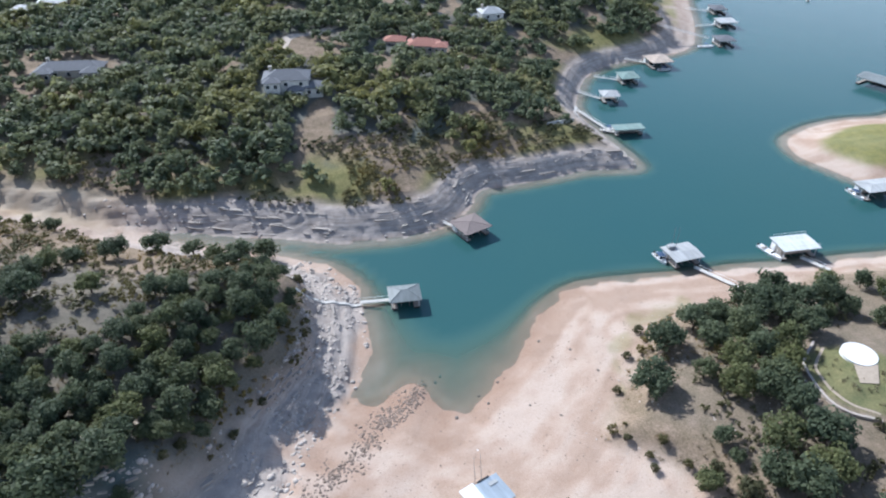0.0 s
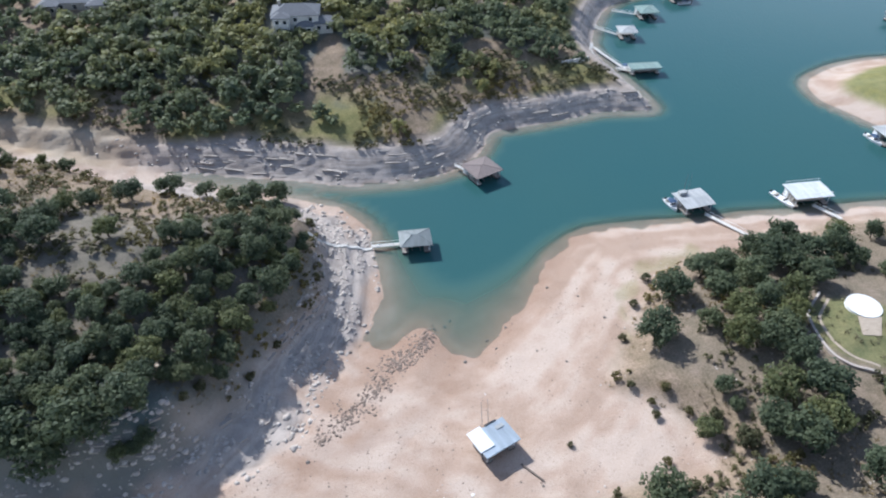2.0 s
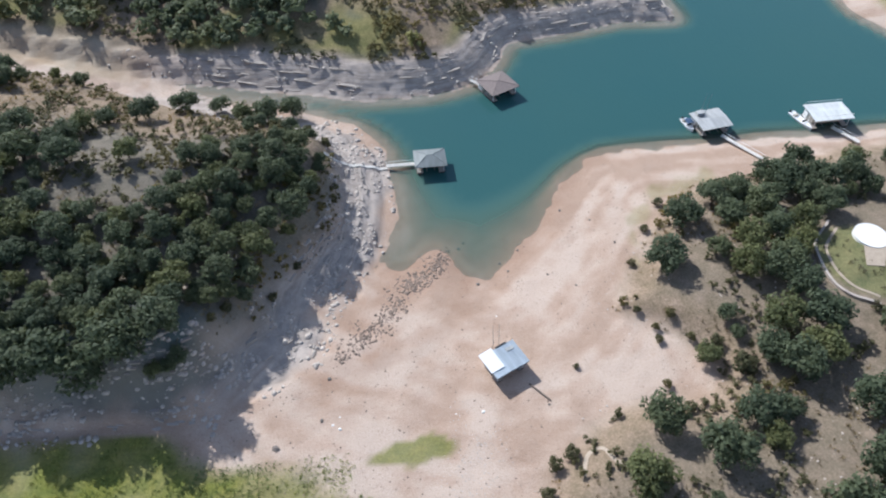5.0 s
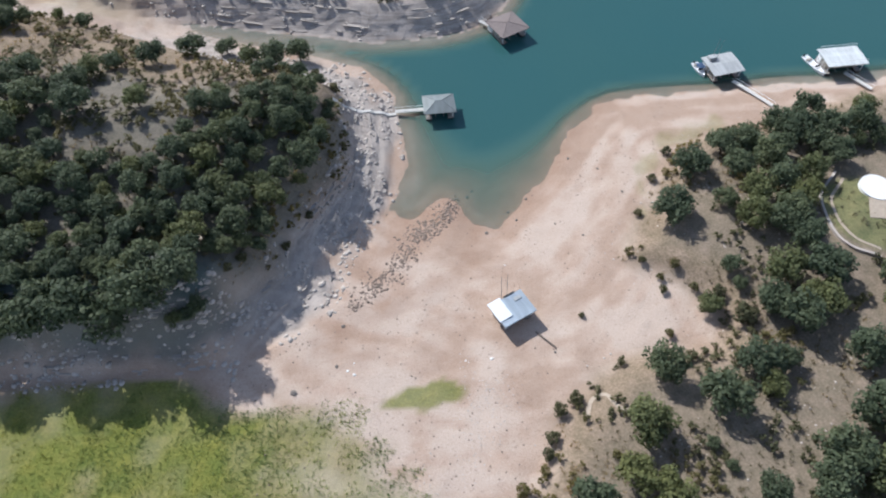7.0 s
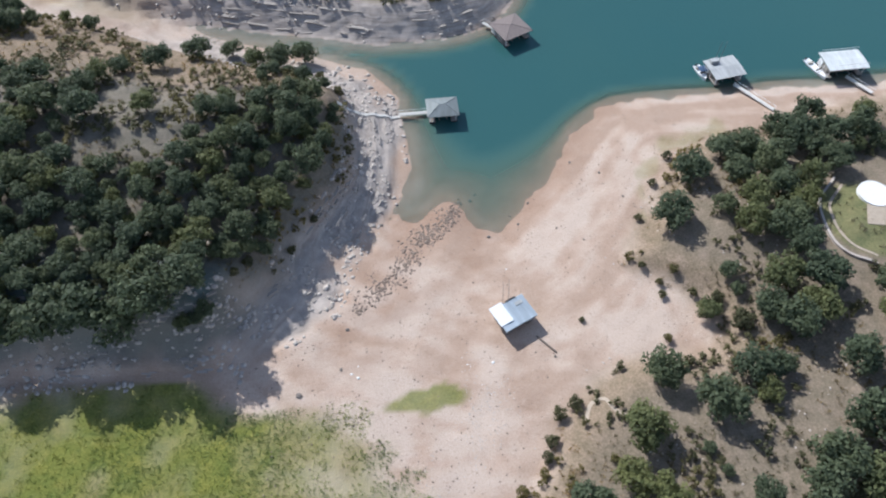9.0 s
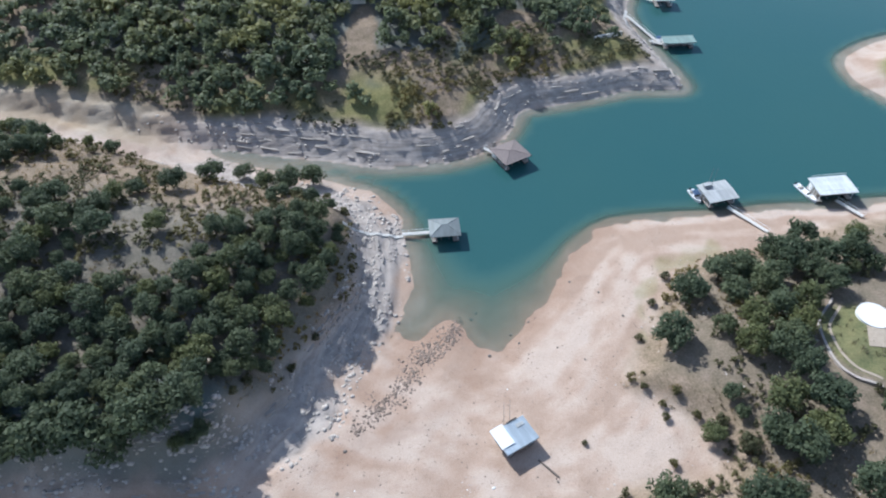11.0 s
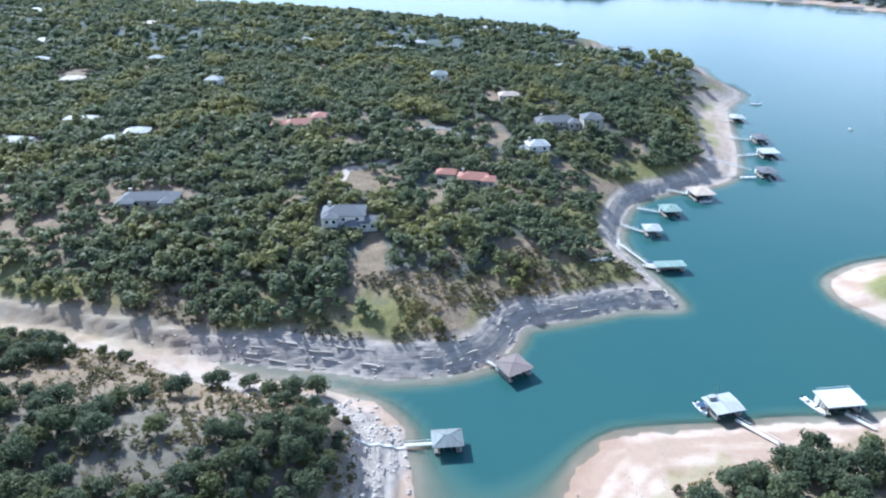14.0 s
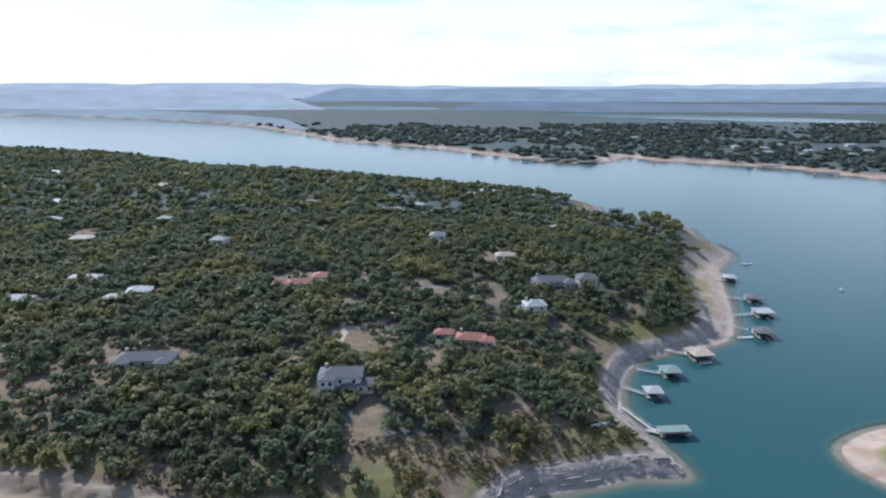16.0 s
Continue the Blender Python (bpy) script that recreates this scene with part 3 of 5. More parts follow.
CLEARINGS = [(-84, 138, 24, 11), (-56, 128, 14, 9), (-72, 116, 6, 9), (-62, 112, 4, 4), (-84, 100, 3, 6), (-96, 112, 5, 5), (-50, 108, 4, 3), (-67, 103, 2.5, 8), (-73, 81, 3, 5), (-105, 130, 10, 6), (-44, 120, 4, 3), (-92, 95, 4, 3)]
taken = [t for t in RIGHT_TREES + GROVE + LEFT_TREES + BANK_TREES]
near_trees += taken
cx, cy, cr = rng.uniform(-150, -18, 5200), rng.uniform(52, 168, 5200), rng.uniform(1.7, 3.9, 5200)
cz, zone = land(cx, cy)
for x, y, r, dl in zip(cx, cy, cr, zone["dl"]):
    bare = any(((x - a) / u) ** 2 + ((y - b) / v) ** 2 < 1 for a, b, u, v in CLEARINGS)
    if dl < (7 if y < 78 and x < -36 else 14.5) + 0.75 * r or bare or (y > 108 and rng.random() < 0.6 and r > 1.9) or fbm(x, y, 18, 151, 2) < -0.18 or len(near_trees) > 540:
        continue
    if clear_of(x, y, r, taken, 0.56):
        taken.append((x, y, r))
        near_trees.append((x, y, r))
cx, cy, cr = rng.uniform(60, 190, 1500), rng.uniform(0, 132, 1500), rng.uniform(2.2, 4.4, 1500)
cz, zone = land(cx, cy)
for x, y, r, dr in zip(cx, cy, cr, zone["dr"]):
    if dr < 3 + r or (x < 80 and 73 < y < 120) or (78 < x < 104 and 70 < y < 100) or (x < 78 and y < 73) or (x > 96 and y > 115 and rng.random() < 0.8) or len(near_trees) > 600:
        continue
    if clear_of(x, y, r, taken, 0.7):
        taken.append((x, y, r))
        near_trees.append((x, y, r))
zs = land(np.array([t[0] for t in near_trees], float), np.array([t[1] for t in near_trees], float))[0]
n_oak = n_jun = 0
for (x, y, r), z in zip(near_trees, zs):
    oak = rng.random() < (0.6 if r > 2.6 else 0.3)
    src = oaks[n_oak % 4] if oak else junipers[n_jun % 3]
    n_oak, n_jun = n_oak + oak, n_jun + (not oak)
    s = Matrix.Diagonal((r, r * rng.uniform(0.88, 1.1), r * rng.uniform(0.8, 1.0), 1))
    copy_thing(src, pose(x, y, z - 0.1, 0, 0, rng.uniform(0, 360)) @ s)
for t in oaks + junipers:
    for c in list(t.children):
        bpy.data.objects.remove(c)
    bpy.data.objects.remove(t)

# shrubs, pale and yellow-green, at the foot of the near hill
SHRUBS = [(21, 46, 1.6), (19, 41, 1.5), (18, 38, 1.4), (24, 48, 1.6), (13, 32, 1.5), (15, 29, 1.3), (29, 37, 1.0), (45, 74, 1.0), (45, 71, 1.1), (42, 78, 1.0), (48, 76, 1.2),
          (51, 71, 1.2), (28, 66, 0.7), (17, 35, 1.1), (44, 61, 1.1), (58, 63, 2.6), (55, 69, 1.7), (-31, 82, 1.2), (-38, 76, 1.3), (-40, 73, 1.1), (-27, 90, 1.1), (-25, 108, 1.2),
          (-24, 128, 1.3), (-30, 138, 1.5), (54, 109, 1.4), (49, 101, 1.2), (44, 91, 1.1)]
shrub = tagged(base("shrub", 0, 0, -500), "yellow-green shrub on dry stony ground", "shrub", "shrubs by the beach")
bm = bmesh.new()
for k in range(5):
    tube(bm, (0, 0, -0.1), (0.5 * math.cos(k * 1.3), 0.5 * math.sin(k * 1.3), 0.8), 0.035, 0.012, 4)
part("stem", bm, BARK, shrub)
leaves = new("foliage", mesh_of("foliage", crown(np.random.default_rng(33), 18, 42, 0.11, 0.7), BRUSH))
leaves.parent = shrub
for x, y, r in SHRUBS:
    copy_thing(shrub, pose(x, y, ground_z(x, y) - 0.25 * r, 0, 0, rng.uniform(0, 360)) @ Matrix.Scale(r, 4))
for c in list(shrub.children):
    bpy.data.objects.remove(c)
bpy.data.objects.remove(shrub)

# houses' places are wanted before the woods: (x, y, half width, half depth)
HOUSE_LOTS = [(-106, 528, 9, 6), (28, 608, 9, 6), (-273, 701, 10, 6), (84, 467, 8, 6), (38, 383, 8, 5), (-36, 224, 11, 8), (-115, 243, 15, 7), (9, 270, 14, 7), (46, 313, 9, 6), (70, 345, 22, 8), (-68, 318, 14, 6), (-148, 312, 9, 6), (-200, 305, 9, 6), (-180, 331, 10, 5),
              (-39, 503, 12, 5), (-267, 453, 7, 5), (-223, 405, 9, 5), (-131, 386, 7, 5), (-2, 410, 7, 6), (44, 640, 9, 6), (-191, 456, 7, 5), (-109, 658, 9, 6), (-20, 528, 9, 5)]
far_t = [crown(np.random.default_rng(60 + k), 17, 9, 0.19, (0.65, 0.75, 0.85)[k % 3], 0.34, 0.25, 0.85) for k in range(6)]
far_t += [crown(np.random.default_rng(70 + k), 11, 9, 0.25, (0.65, 0.75)[k % 2], 0.34, 0.25, 0.85) for k in range(4)]
places, WOOD_GRID = [], {}


def woods(x0, x1, y0, y1, n, r0, r1, pack, edge):
    x, y, r = rng.uniform(x0, x1, n), rng.uniform(y0, y1, n), rng.uniform(r0, r1, n)
    z, q = land(x, y)
    e = q["dn"] - 24 * q["wb"] + 13 - q["wide"]
    thin = fbm(x, y, 40, 91, 3)
    ok = (e > edge + r) & ((e > 33) | (rng.random(n) < np.where(x < -35, 0.6, np.where(e > 26, 0.4, 0.2)))) & ((thin > np.where((x > -50) & (y < 460), -0.08, -0.2)) | (rng.random(n) < 0.25))
    for a, b, u, v in OPEN:
        ok &= (((x - a) / (1.25 * u + r)) ** 2 + ((y - b) / (1.25 * v + r)) ** 2 > 0.8) | (rng.random(n) < 0.04)
    for a, b, u, v in HOUSE_LOTS:
        ok &= (np.abs(x - a) > u + 0.5 * r) | (y - b > v + 0.6 * r) | (b - y > v * 0.85)
    cell, grid = 7.0, WOOD_GRID
    for i in np.nonzero(ok)[0]:
        key = (int(x[i] // cell), int(y[i] // cell))
        if all((x[i] - a) ** 2 + (y[i] - b) ** 2 > (pack * (r[i] + c)) ** 2 for dx in (-1, 0, 1) for dy in (-1, 0, 1) for a, b, c in grid.get((key[0] + dx, key[1] + dy), ())):
            grid.setdefault(key, []).append((x[i], y[i], r[i]))
            places.append((x[i], y[i], z[i] - 0.25 * r[i], r[i], rng.uniform(0.8, 1.05), rng.uniform(0, 6.28)))


woods(-330, 230, 165, 480, 3500, 4.2, 5.4, 0.6, 16)
woods(-330, 230, 165, 480, 34000, 2.4, 4.0, 0.52, 13)
woods(-900, 230, 480, 1000, 12000, 4.4, 6.6, 0.66, 14)
picks = [int(rng.integers(0, 6)) if p[1] < 480 else int(rng.integers(6, 10)) for p in places]
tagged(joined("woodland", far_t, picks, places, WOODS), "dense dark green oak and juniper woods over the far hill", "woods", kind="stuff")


# ---- building materials ----
def sheet_metal(name, colour, rough=0.4, metal=0.0, ribs=3.0):
    m, n, l, b = mat(name, rough, metal, 0.3)
    t, sep = n.new("ShaderNodeTexCoord"), n.new("ShaderNodeSeparateXYZ")
    l.new(t.outputs["Object"], sep.inputs[0])
    wave = maths(n, l, "SINE", maths(n, l, "MULTIPLY", sep.outputs[0], ribs * 6.28))
    stain = noise_node(n, l, 0.5, 4, stretch=(1.5, 0.3, 1))
    c = ramp(n, l, stain, ((0.3, tuple(0.72 * v for v in colour)), (0.6, colour)))
    l.new(c, b.inputs["Base Color"])
    bump(n, l, b, wave, 0.3, 0.03)
    return m


WHITE_METAL = sheet_metal("white_metal_roof", (0.50, 0.505, 0.49), 0.55)
WHITE_PAINTED = sheet_metal("white_painted_roof", (0.70, 0.72, 0.70), 0.5)
BLUE_METAL = sheet_metal("galvanised_roof", (0.52, 0.58, 0.62), 0.30, 0.3)
GREY_METAL = sheet_metal("grey_metal_roof", (0.24, 0.265, 0.26), 0.6)
GREEN_METAL = sheet_metal("pale_green_roof", (0.27, 0.36, 0.32), 0.5)
TAN_METAL = sheet_metal("tan_roof", (0.55, 0.45, 0.36), 0.6)
SHINGLE = plain("brown_shingle", (0.22, 0.18, 0.165), 0.9, grain=5)
SLATE = plain("grey_blue_shingle", (0.155, 0.16, 0.17), 0.85, grain=5)
TILE = plain("red_clay_tile", (0.36, 0.165, 0.12), 0.8, grain=6)
STUCCO = plain("pale_stucco", (0.44, 0.40, 0.34), 0.9)
WHITE_WALL = plain("white_wall", (0.58, 0.57, 0.53), 0.85)
PLANK = plain("weathered_plank", (0.33, 0.29, 0.25), 0.85, grain=9)
FRAME_WHITE = plain("white_paint", (0.78, 0.78, 0.76), 0.5, vary=0.08)
DARK_STEEL = plain("rusty_steel", (0.12, 0.095, 0.08), 0.7)
STEEL = plain("dull_steel", (0.30, 0.31, 0.32), 0.45, 0.7, vary=0.15)
FLOATS = plain("black_float", (0.035, 0.035, 0.038), 0.7)
HULL = plain("white_gelcoat", (0.80, 0.80, 0.80), 0.25, vary=0.05, spec=0.5)
CANVAS = plain("blue_canvas", (0.05, 0.09, 0.17), 0.8)
CONCRETE = plain("pale_concrete", (0.60, 0.57, 0.52), 0.9)
WHITE_SLAB = plain("whitewashed_slab", (0.80, 0.79, 0.76), 0.8, vary=0.06)
LIMESTONE = plain("limestone", (0.46, 0.405, 0.355), 0.95, scale=0.6, grain=4, island=True, vary=0.3)
DARK_GLASS, _n, _l, _b = mat("window_glass", 0.06, 0, 0.6)
_b.inputs["Base Color"].default_value = (0.03, 0.04, 0.05, 1)


def roof_mesh(w, d, eave, rise, kind, over=0.5, thick=0.14):
    """A hip, gable or shed roof as a closed shell."""
    bm = bmesh.new()
    a, b = w / 2 + over, d / 2 + over
    if kind == "flat":
        return box(bm, 0, 0, eave + thick, 2 * a, 2 * b, 2 * thick, bevel=0.04)
    run = min(a, b)
    rx, ry = (a - run * (1.0 if kind == "hip" else 0.0), 0) if a >= b else (0, b - run)
    if kind == "gable":
        rx, ry = a, 0
    for dz in (0, -thick):
        base_v = [bm.verts.new((x, y, eave + dz)) for x, y in ((-a, -b), (a, -b), (a, b), (-a, b))]
        top = [bm.verts.new((-rx, -ry, eave + rise + dz)), bm.verts.new((rx + 0.01, ry + 0.01, eave + rise + dz))]
        p, q = top
        if a >= b:
            faces = [(base_v[0], base_v[1], q, p), (base_v[2], base_v[3], p, q), (base_v[1], base_v[2], q), (base_v[3], base_v[0], p)]
        else:
            faces = [(base_v[1], base_v[2], q, p), (base_v[3], base_v[0], p, q), (base_v[0], base_v[1], p), (base_v[2], base_v[3], q)]
        for f in faces:
            bm.faces.new(f)
        if dz == 0:
            upper = base_v
    for k in range(4):
        bm.faces.new((upper[k], base_v[k], base_v[(k + 1) % 4], upper[(k + 1) % 4]))
    bmesh.ops.recalc_face_normals(bm, faces=bm.faces)
    return bm


def boat_dock(x, y, turn, w, d, roof_mat, roof_kind, label, eave=3.1, rise=1.0, deck_z=0.55, z=0.0, rail=False, cabin=0.0, upper=False, panels=0, group="boat docks"):
    """A floating boat dock: a U-shaped deck on floats, posts, roof and fittings."""
    top = tagged(base("boat_dock", x, y, z, turn), label, "boat dock", group)
    f = 1.5
    bm = bmesh.new()
    box(bm, -w / 2 + f / 2, 0, deck_z, f, d, 0.18, bevel=0.03)
    box(bm, w / 2 - f / 2, 0, deck_z, f, d, 0.18, bevel=0.03)
    box(bm, 0, d / 2 - 1.1, deck_z, w - 2 * f, 2.2, 0.18, bevel=0.03)
    part("deck", bm, PLANK, top)
    for sx in (-1, 1):
        part("float", box(bmesh.new(), sx * (w / 2 - f / 2), 0, deck_z - 0.36, f * 0.86, d * 0.96, 0.5, bevel=0.08), FLOATS, top)
    part("float", box(bmesh.new(), 0, d / 2 - 1.1, deck_z - 0.36, (w - 2 * f) * 0.9, 1.9, 0.5, bevel=0.08), FLOATS, top)
    for sx in (-1, 1):
        for k in range(3):
            px, py = sx * (w / 2 - 0.25), -d / 2 + 0.3 + k * (d - 0.6) / 2
            part("post", tube(bmesh.new(), (px, py, deck_z), (px, py, eave + 0.1), 0.09, sides=6), FRAME_WHITE, top)
    bm = bmesh.new()
    for sy in (-1, 1):
        box(bm, 0, sy * (d / 2 - 0.1), eave - 0.12, w, 0.14, 0.28)
    for sx in (-1, 1):
        box(bm, sx * (w / 2 - 0.1), 0, eave - 0.12, 0.14, d - 0.35, 0.28)
    part("beam", bm, FRAME_WHITE, top)
    roof = part("roof", roof_mesh(w, d, eave + 0.16, rise, roof_kind), roof_mat, top)
    if roof_kind == "hip":
        bm = bmesh.new()
        a, b = w / 2 + 0.5, d / 2 + 0.5
        run = min(a, b)
        rx, ry = (a - run, 0) if a >= b else (0, b - run)
        for sx in (-1, 1):
            for sy in (-1, 1):
                tube(bm, (sx * a, sy * b, eave + 0.18), (sx * rx, sy * ry, eave + 0.18 + rise), 0.07, sides=4)
        part("ridge_cap", bm, roof_mat, roof)
    if cabin:
        part("locker", box(bmesh.new(), -w / 2 + f / 2 + 0.1, d / 2 - 1.2, deck_z + 1.05, f, 1.8, 1.9, bevel=0.04), FRAME_WHITE, top)
        part("cabin_wall", box(bmesh.new(), 0, d / 2 - cabin / 2 - 0.1, deck_z + 1.15, w - 0.9, cabin, 2.1, bevel=0.04), STUCCO, top)
    if upper:
        for sy in (-1, 1):
            bm = bmesh.new()
            for k in range(int(w // 1.2) + 1):
                px = -w / 2 + k * w / (w // 1.2)
                tube(bm, (px, sy * d / 2, eave + 0.3), (px, sy * d / 2, eave + 1.3), 0.03, sides=4)
            box(bm, 0, sy * d / 2, eave + 1.3, w, 0.07, 0.07)
            part("railing", bm, FRAME_WHITE, top)
    if rail:
        for sx in (-1, 1):
            bm = bmesh.new()
            for k in range(5):
                py = -d / 2 + 0.2 + k * (d - 0.4) / 4
                tube(bm, (sx * (w / 2 + 0.02), py, deck_z), (sx * (w / 2 + 0.02), py, deck_z + 1.0), 0.03, sides=4)
            box(bm, sx * (w / 2 + 0.02), 0, deck_z + 1.0, 0.06, d - 0.4, 0.06)
            part("railing", bm, STEEL, top)
    for sx in (-0.55, 0.55):
        part("lift_beam", box(bmesh.new(), sx * (w / 2 - f) * 0.9, -d * 0.12, deck_z + 0.15, 0.16, d * 0.6, 0.16), STEEL, top)
    return top


def gangway(a, b, width=1.1, za=0.7, zb=1.0, label="narrow pale gangway from the dock to the shore", material=None, rails=True):
    """A truss gangway between two places."""
    ax, ay = a
    bx, by = b
    n = math.hypot(bx - ax, by - ay)
    ang = math.degrees(math.atan2(by - ay, bx - ax))
    top = tagged(base("gangway", ax, ay, za, ang), label, "gangway", "gangways")
    tilt = math.degrees(math.atan2(zb - za, n))
    part("walkway", box(bmesh.new(), n / 2, 0, (zb - za) / 2, math.hypot(n, zb - za), width, 0.14, ry=-tilt), material or CONCRETE, top)
    for sy in (-1, 1) if rails else ():
        bm = bmesh.new()
        box(bm, n / 2, sy * width / 2, (zb - za) / 2 + 0.85, math.hypot(n, zb - za), 0.06, 0.06, ry=-tilt)
        k = max(2, int(n / 1.8))
        for i in range(k + 1):
            h = (zb - za) * i / k
            tube(bm, (n * i / k, sy * width / 2, h), (n * i / k, sy * width / 2, h + 0.85), 0.03, sides=4)
        part("handrail", bm, FRAME_WHITE, top)
    return top


def motor_boat(x, y, turn, n=6.5, cover=True, z=0.0, label="white motor boat with a dark canopy lying on the water"):
    top = tagged(base("motor_boat", x, y, z, turn), label, "boat", "motor boats")
    bm = bmesh.new()
    ring = []
    for t, wd, zz in ((0, 0.85, 0.55), (0.3, 1.0, 0.55), (0.65, 0.92, 0.65), (0.88, 0.5, 0.8), (1.0, 0.05, 0.9)):
        X = (t - 0.5) * n
        ring.append([bm.verts.new((X, -wd * 1.15, zz)), bm.verts.new((X, -wd * 0.8, -0.15)), bm.verts.new((X, 0, -0.3)), bm.verts.new((X, wd * 0.8, -0.15)), bm.verts.new((X, wd * 1.15, zz)),
                     bm.verts.new((X, wd * 0.9, zz - 0.03)), bm.verts.new((X, 0, zz - (0.25 if t < 0.7 else 0.0))), bm.verts.new((X, -wd * 0.9, zz - 0.03))])
    for p, q in zip(ring, ring[1:]):
        for k in range(8):
            bm.faces.new((p[k], p[(k + 1) % 8], q[(k + 1) % 8], q[k]))
    bm.faces.new(ring[0])
    bm.faces.new(ring[-1][::-1])
    bmesh.ops.recalc_face_normals(bm, faces=bm.faces)
    part("hull", bm, HULL, top)
    part("windscreen", box(bmesh.new(), n * 0.12, 0, 0.95, 0.08, 1.5, 0.5, ry=-25), DARK_GLASS, top)
    part("seat", box(bmesh.new(), -n * 0.28, 0, 0.6, 0.7, 1.5, 0.5, bevel=0.08), STUCCO, top)
    part("outboard_motor", box(bmesh.new(), -n * 0.52, 0, 0.55, 0.45, 0.4, 0.8, bevel=0.1), FLOATS, top)
    if cover:
        part("canopy", roof_mesh(1.9, 1.7, 1.75, 0.18, "hip", 0.1, 0.05), CANVAS, top)
        for sx in (-0.8, 0.8):
            for sy in (-0.8, 0.8):
                part("canopy_pole", tube(bmesh.new(), (sx, sy, 0.5), (sx, sy, 1.78), 0.025, sides=4), STEEL, top)
    return top


# ---- the docks of the cove ----
boat_dock(1.4, 126.8, 5, 7.0, 5.6, GREY_METAL, "hip", "grey hip-roofed boat dock with white posts near a stony bank", eave=2.7, rise=1.15, rail=True, cabin=1.0)
gangway((-2.2, 127.2), (-9.5, 126.3), za=0.7, zb=0.9, label="white gangway between a grey dock and the stony bank")
boat_dock(20.9, 157.2, 30, 8.0, 7.6, SHINGLE, "hip", "brown shingle-roofed boat dock moored under the ledges", eave=2.8, rise=0.8, cabin=5.0, rail=True)
gangway((16.6, 159.6), (13.6, 161.4), za=0.7, zb=1.2, label="short white gangway to the limestone ledges")
dock_a = boat_dock(75.9, 139.8, 14, 7.8, 6.6, WHITE_METAL, "gable", "white metal-roofed boat dock with two tall masts by the sandy beach", eave=2.7, rise=0.25, cabin=2.6, rail=True)
part("roof_locker", box(bmesh.new(), -2.0, 2.4, 3.45, 2.2, 1.4, 0.9, bevel=0.05), WHITE_METAL, dock_a, "pale box standing on the roof")
# a chair standing on the roof, reduced to a plain box
part("roof_chair", box(bmesh.new(), -2.0, 1.35, 3.25, 1.3, 0.4, 0.4, bevel=0.05), STEEL, dock_a, "dull grey box for a chair on the roof")
gangway((78.2, 135.6), (85.0, 125.2), za=0.7, zb=1.75, label="long pale gangway running up the sandy beach")
motor_boat(70.6, 140.7, -76, 5.5, True)
boat_dock(107.8, 141.3, 6, 10.0, 6.2, WHITE_PAINTED, "gable", "large white-roofed two-level boat dock by the beach", eave=3.3, rise=0.2, cabin=4.2, rail=True, upper=True)
gangway((108.5, 138.0), (112.5, 131.0), za=0.7, zb=1.4)
motor_boat(101.6, 141.5, -70, 8.0, False, label="long white cabin boat beside a white dock")
for px in (73.6, 74.8):
    m_ = tagged(base("mast", px, 142.0, 0.3), "thin tall pale mast standing at a boat dock", "mast", "masts")
    part("pole", tube(bmesh.new(), (0, 0, 0), (0.1, 0, 9.0), 0.07, 0.03, 5), STEEL, m_)
    part("collar", tube(bmesh.new(), (0, 0, 0.2), (0, 0, 0.7), 0.14, sides=6), STEEL, m_)
boat_dock(150, 170.6, 8, 12, 6.5, WHITE_METAL, "hip", "white-roofed boat dock beside a grassy sand spit", eave=3.4, rise=0.5, cabin=1.4, rail=True)
motor_boat(143.4, 170.8, -80, 7.0)
boat_dock(209, 256, -60, 24, 9, GREY_METAL, "gable", "long grey multi-slip boat dock beyond the spit", eave=3.2, rise=1.0, rail=True)

# ---- the stranded dock on the dry bed ----
hz = ground_z(14, 66.5)
hut = boat_dock(14.3, 66.5, 30, 6.4, 4.6, BLUE_METAL, "flat", "stranded boat dock with bluish metal roof on dry pink sand", eave=2.75, deck_z=0.7, z=hz - 0.05, cabin=1.3, rail=True)
# hull white here stands for the sun's glare off the metal
part("roof_panel", box(bmesh.new(), -2.5, 0.9, 3.31, 2.9, 4.6, 0.14, ry=-3, bevel=0.03), HULL, hut, "metal roof panel with its sun glare painted white")
part("roof_hatch", box(bmesh.new(), 2.0, 1.4, 3.25, 1.6, 0.8, 0.16, bevel=0.04), WHITE_METAL, hut)
# black box in place of the shadowy notch behind the roof
part("roof_gap_dark", box(bmesh.new(), 1.0, 2.9, 3.05, 2.4, 0.3, 0.5), FLOATS, hut)
gangway((18.6, 62.6), (22.2, 58.9), 0.32, hz + 0.5, ground_z(22.2, 58.9) + 0.12, "dark narrow gangway lying on the dry sand", DARK_STEEL, rails=False)
for px, py in ((12.6, 70.4), (13.8, 71.0)):
    m_ = tagged(base("mast", px, py, ground_z(px, py) - 0.1), "thin pale mast standing by the stranded dock", "mast", "masts")
    part("pole", tube(bmesh.new(), (0, 0, 0), (-0.5, 0.5, 8.0), 0.07, 0.03, 5), STEEL, m_)
    part("collar", tube(bmesh.new(), (0, 0, 0.1), (0, 0, 0.5), 0.13, sides=6), STEEL, m_)

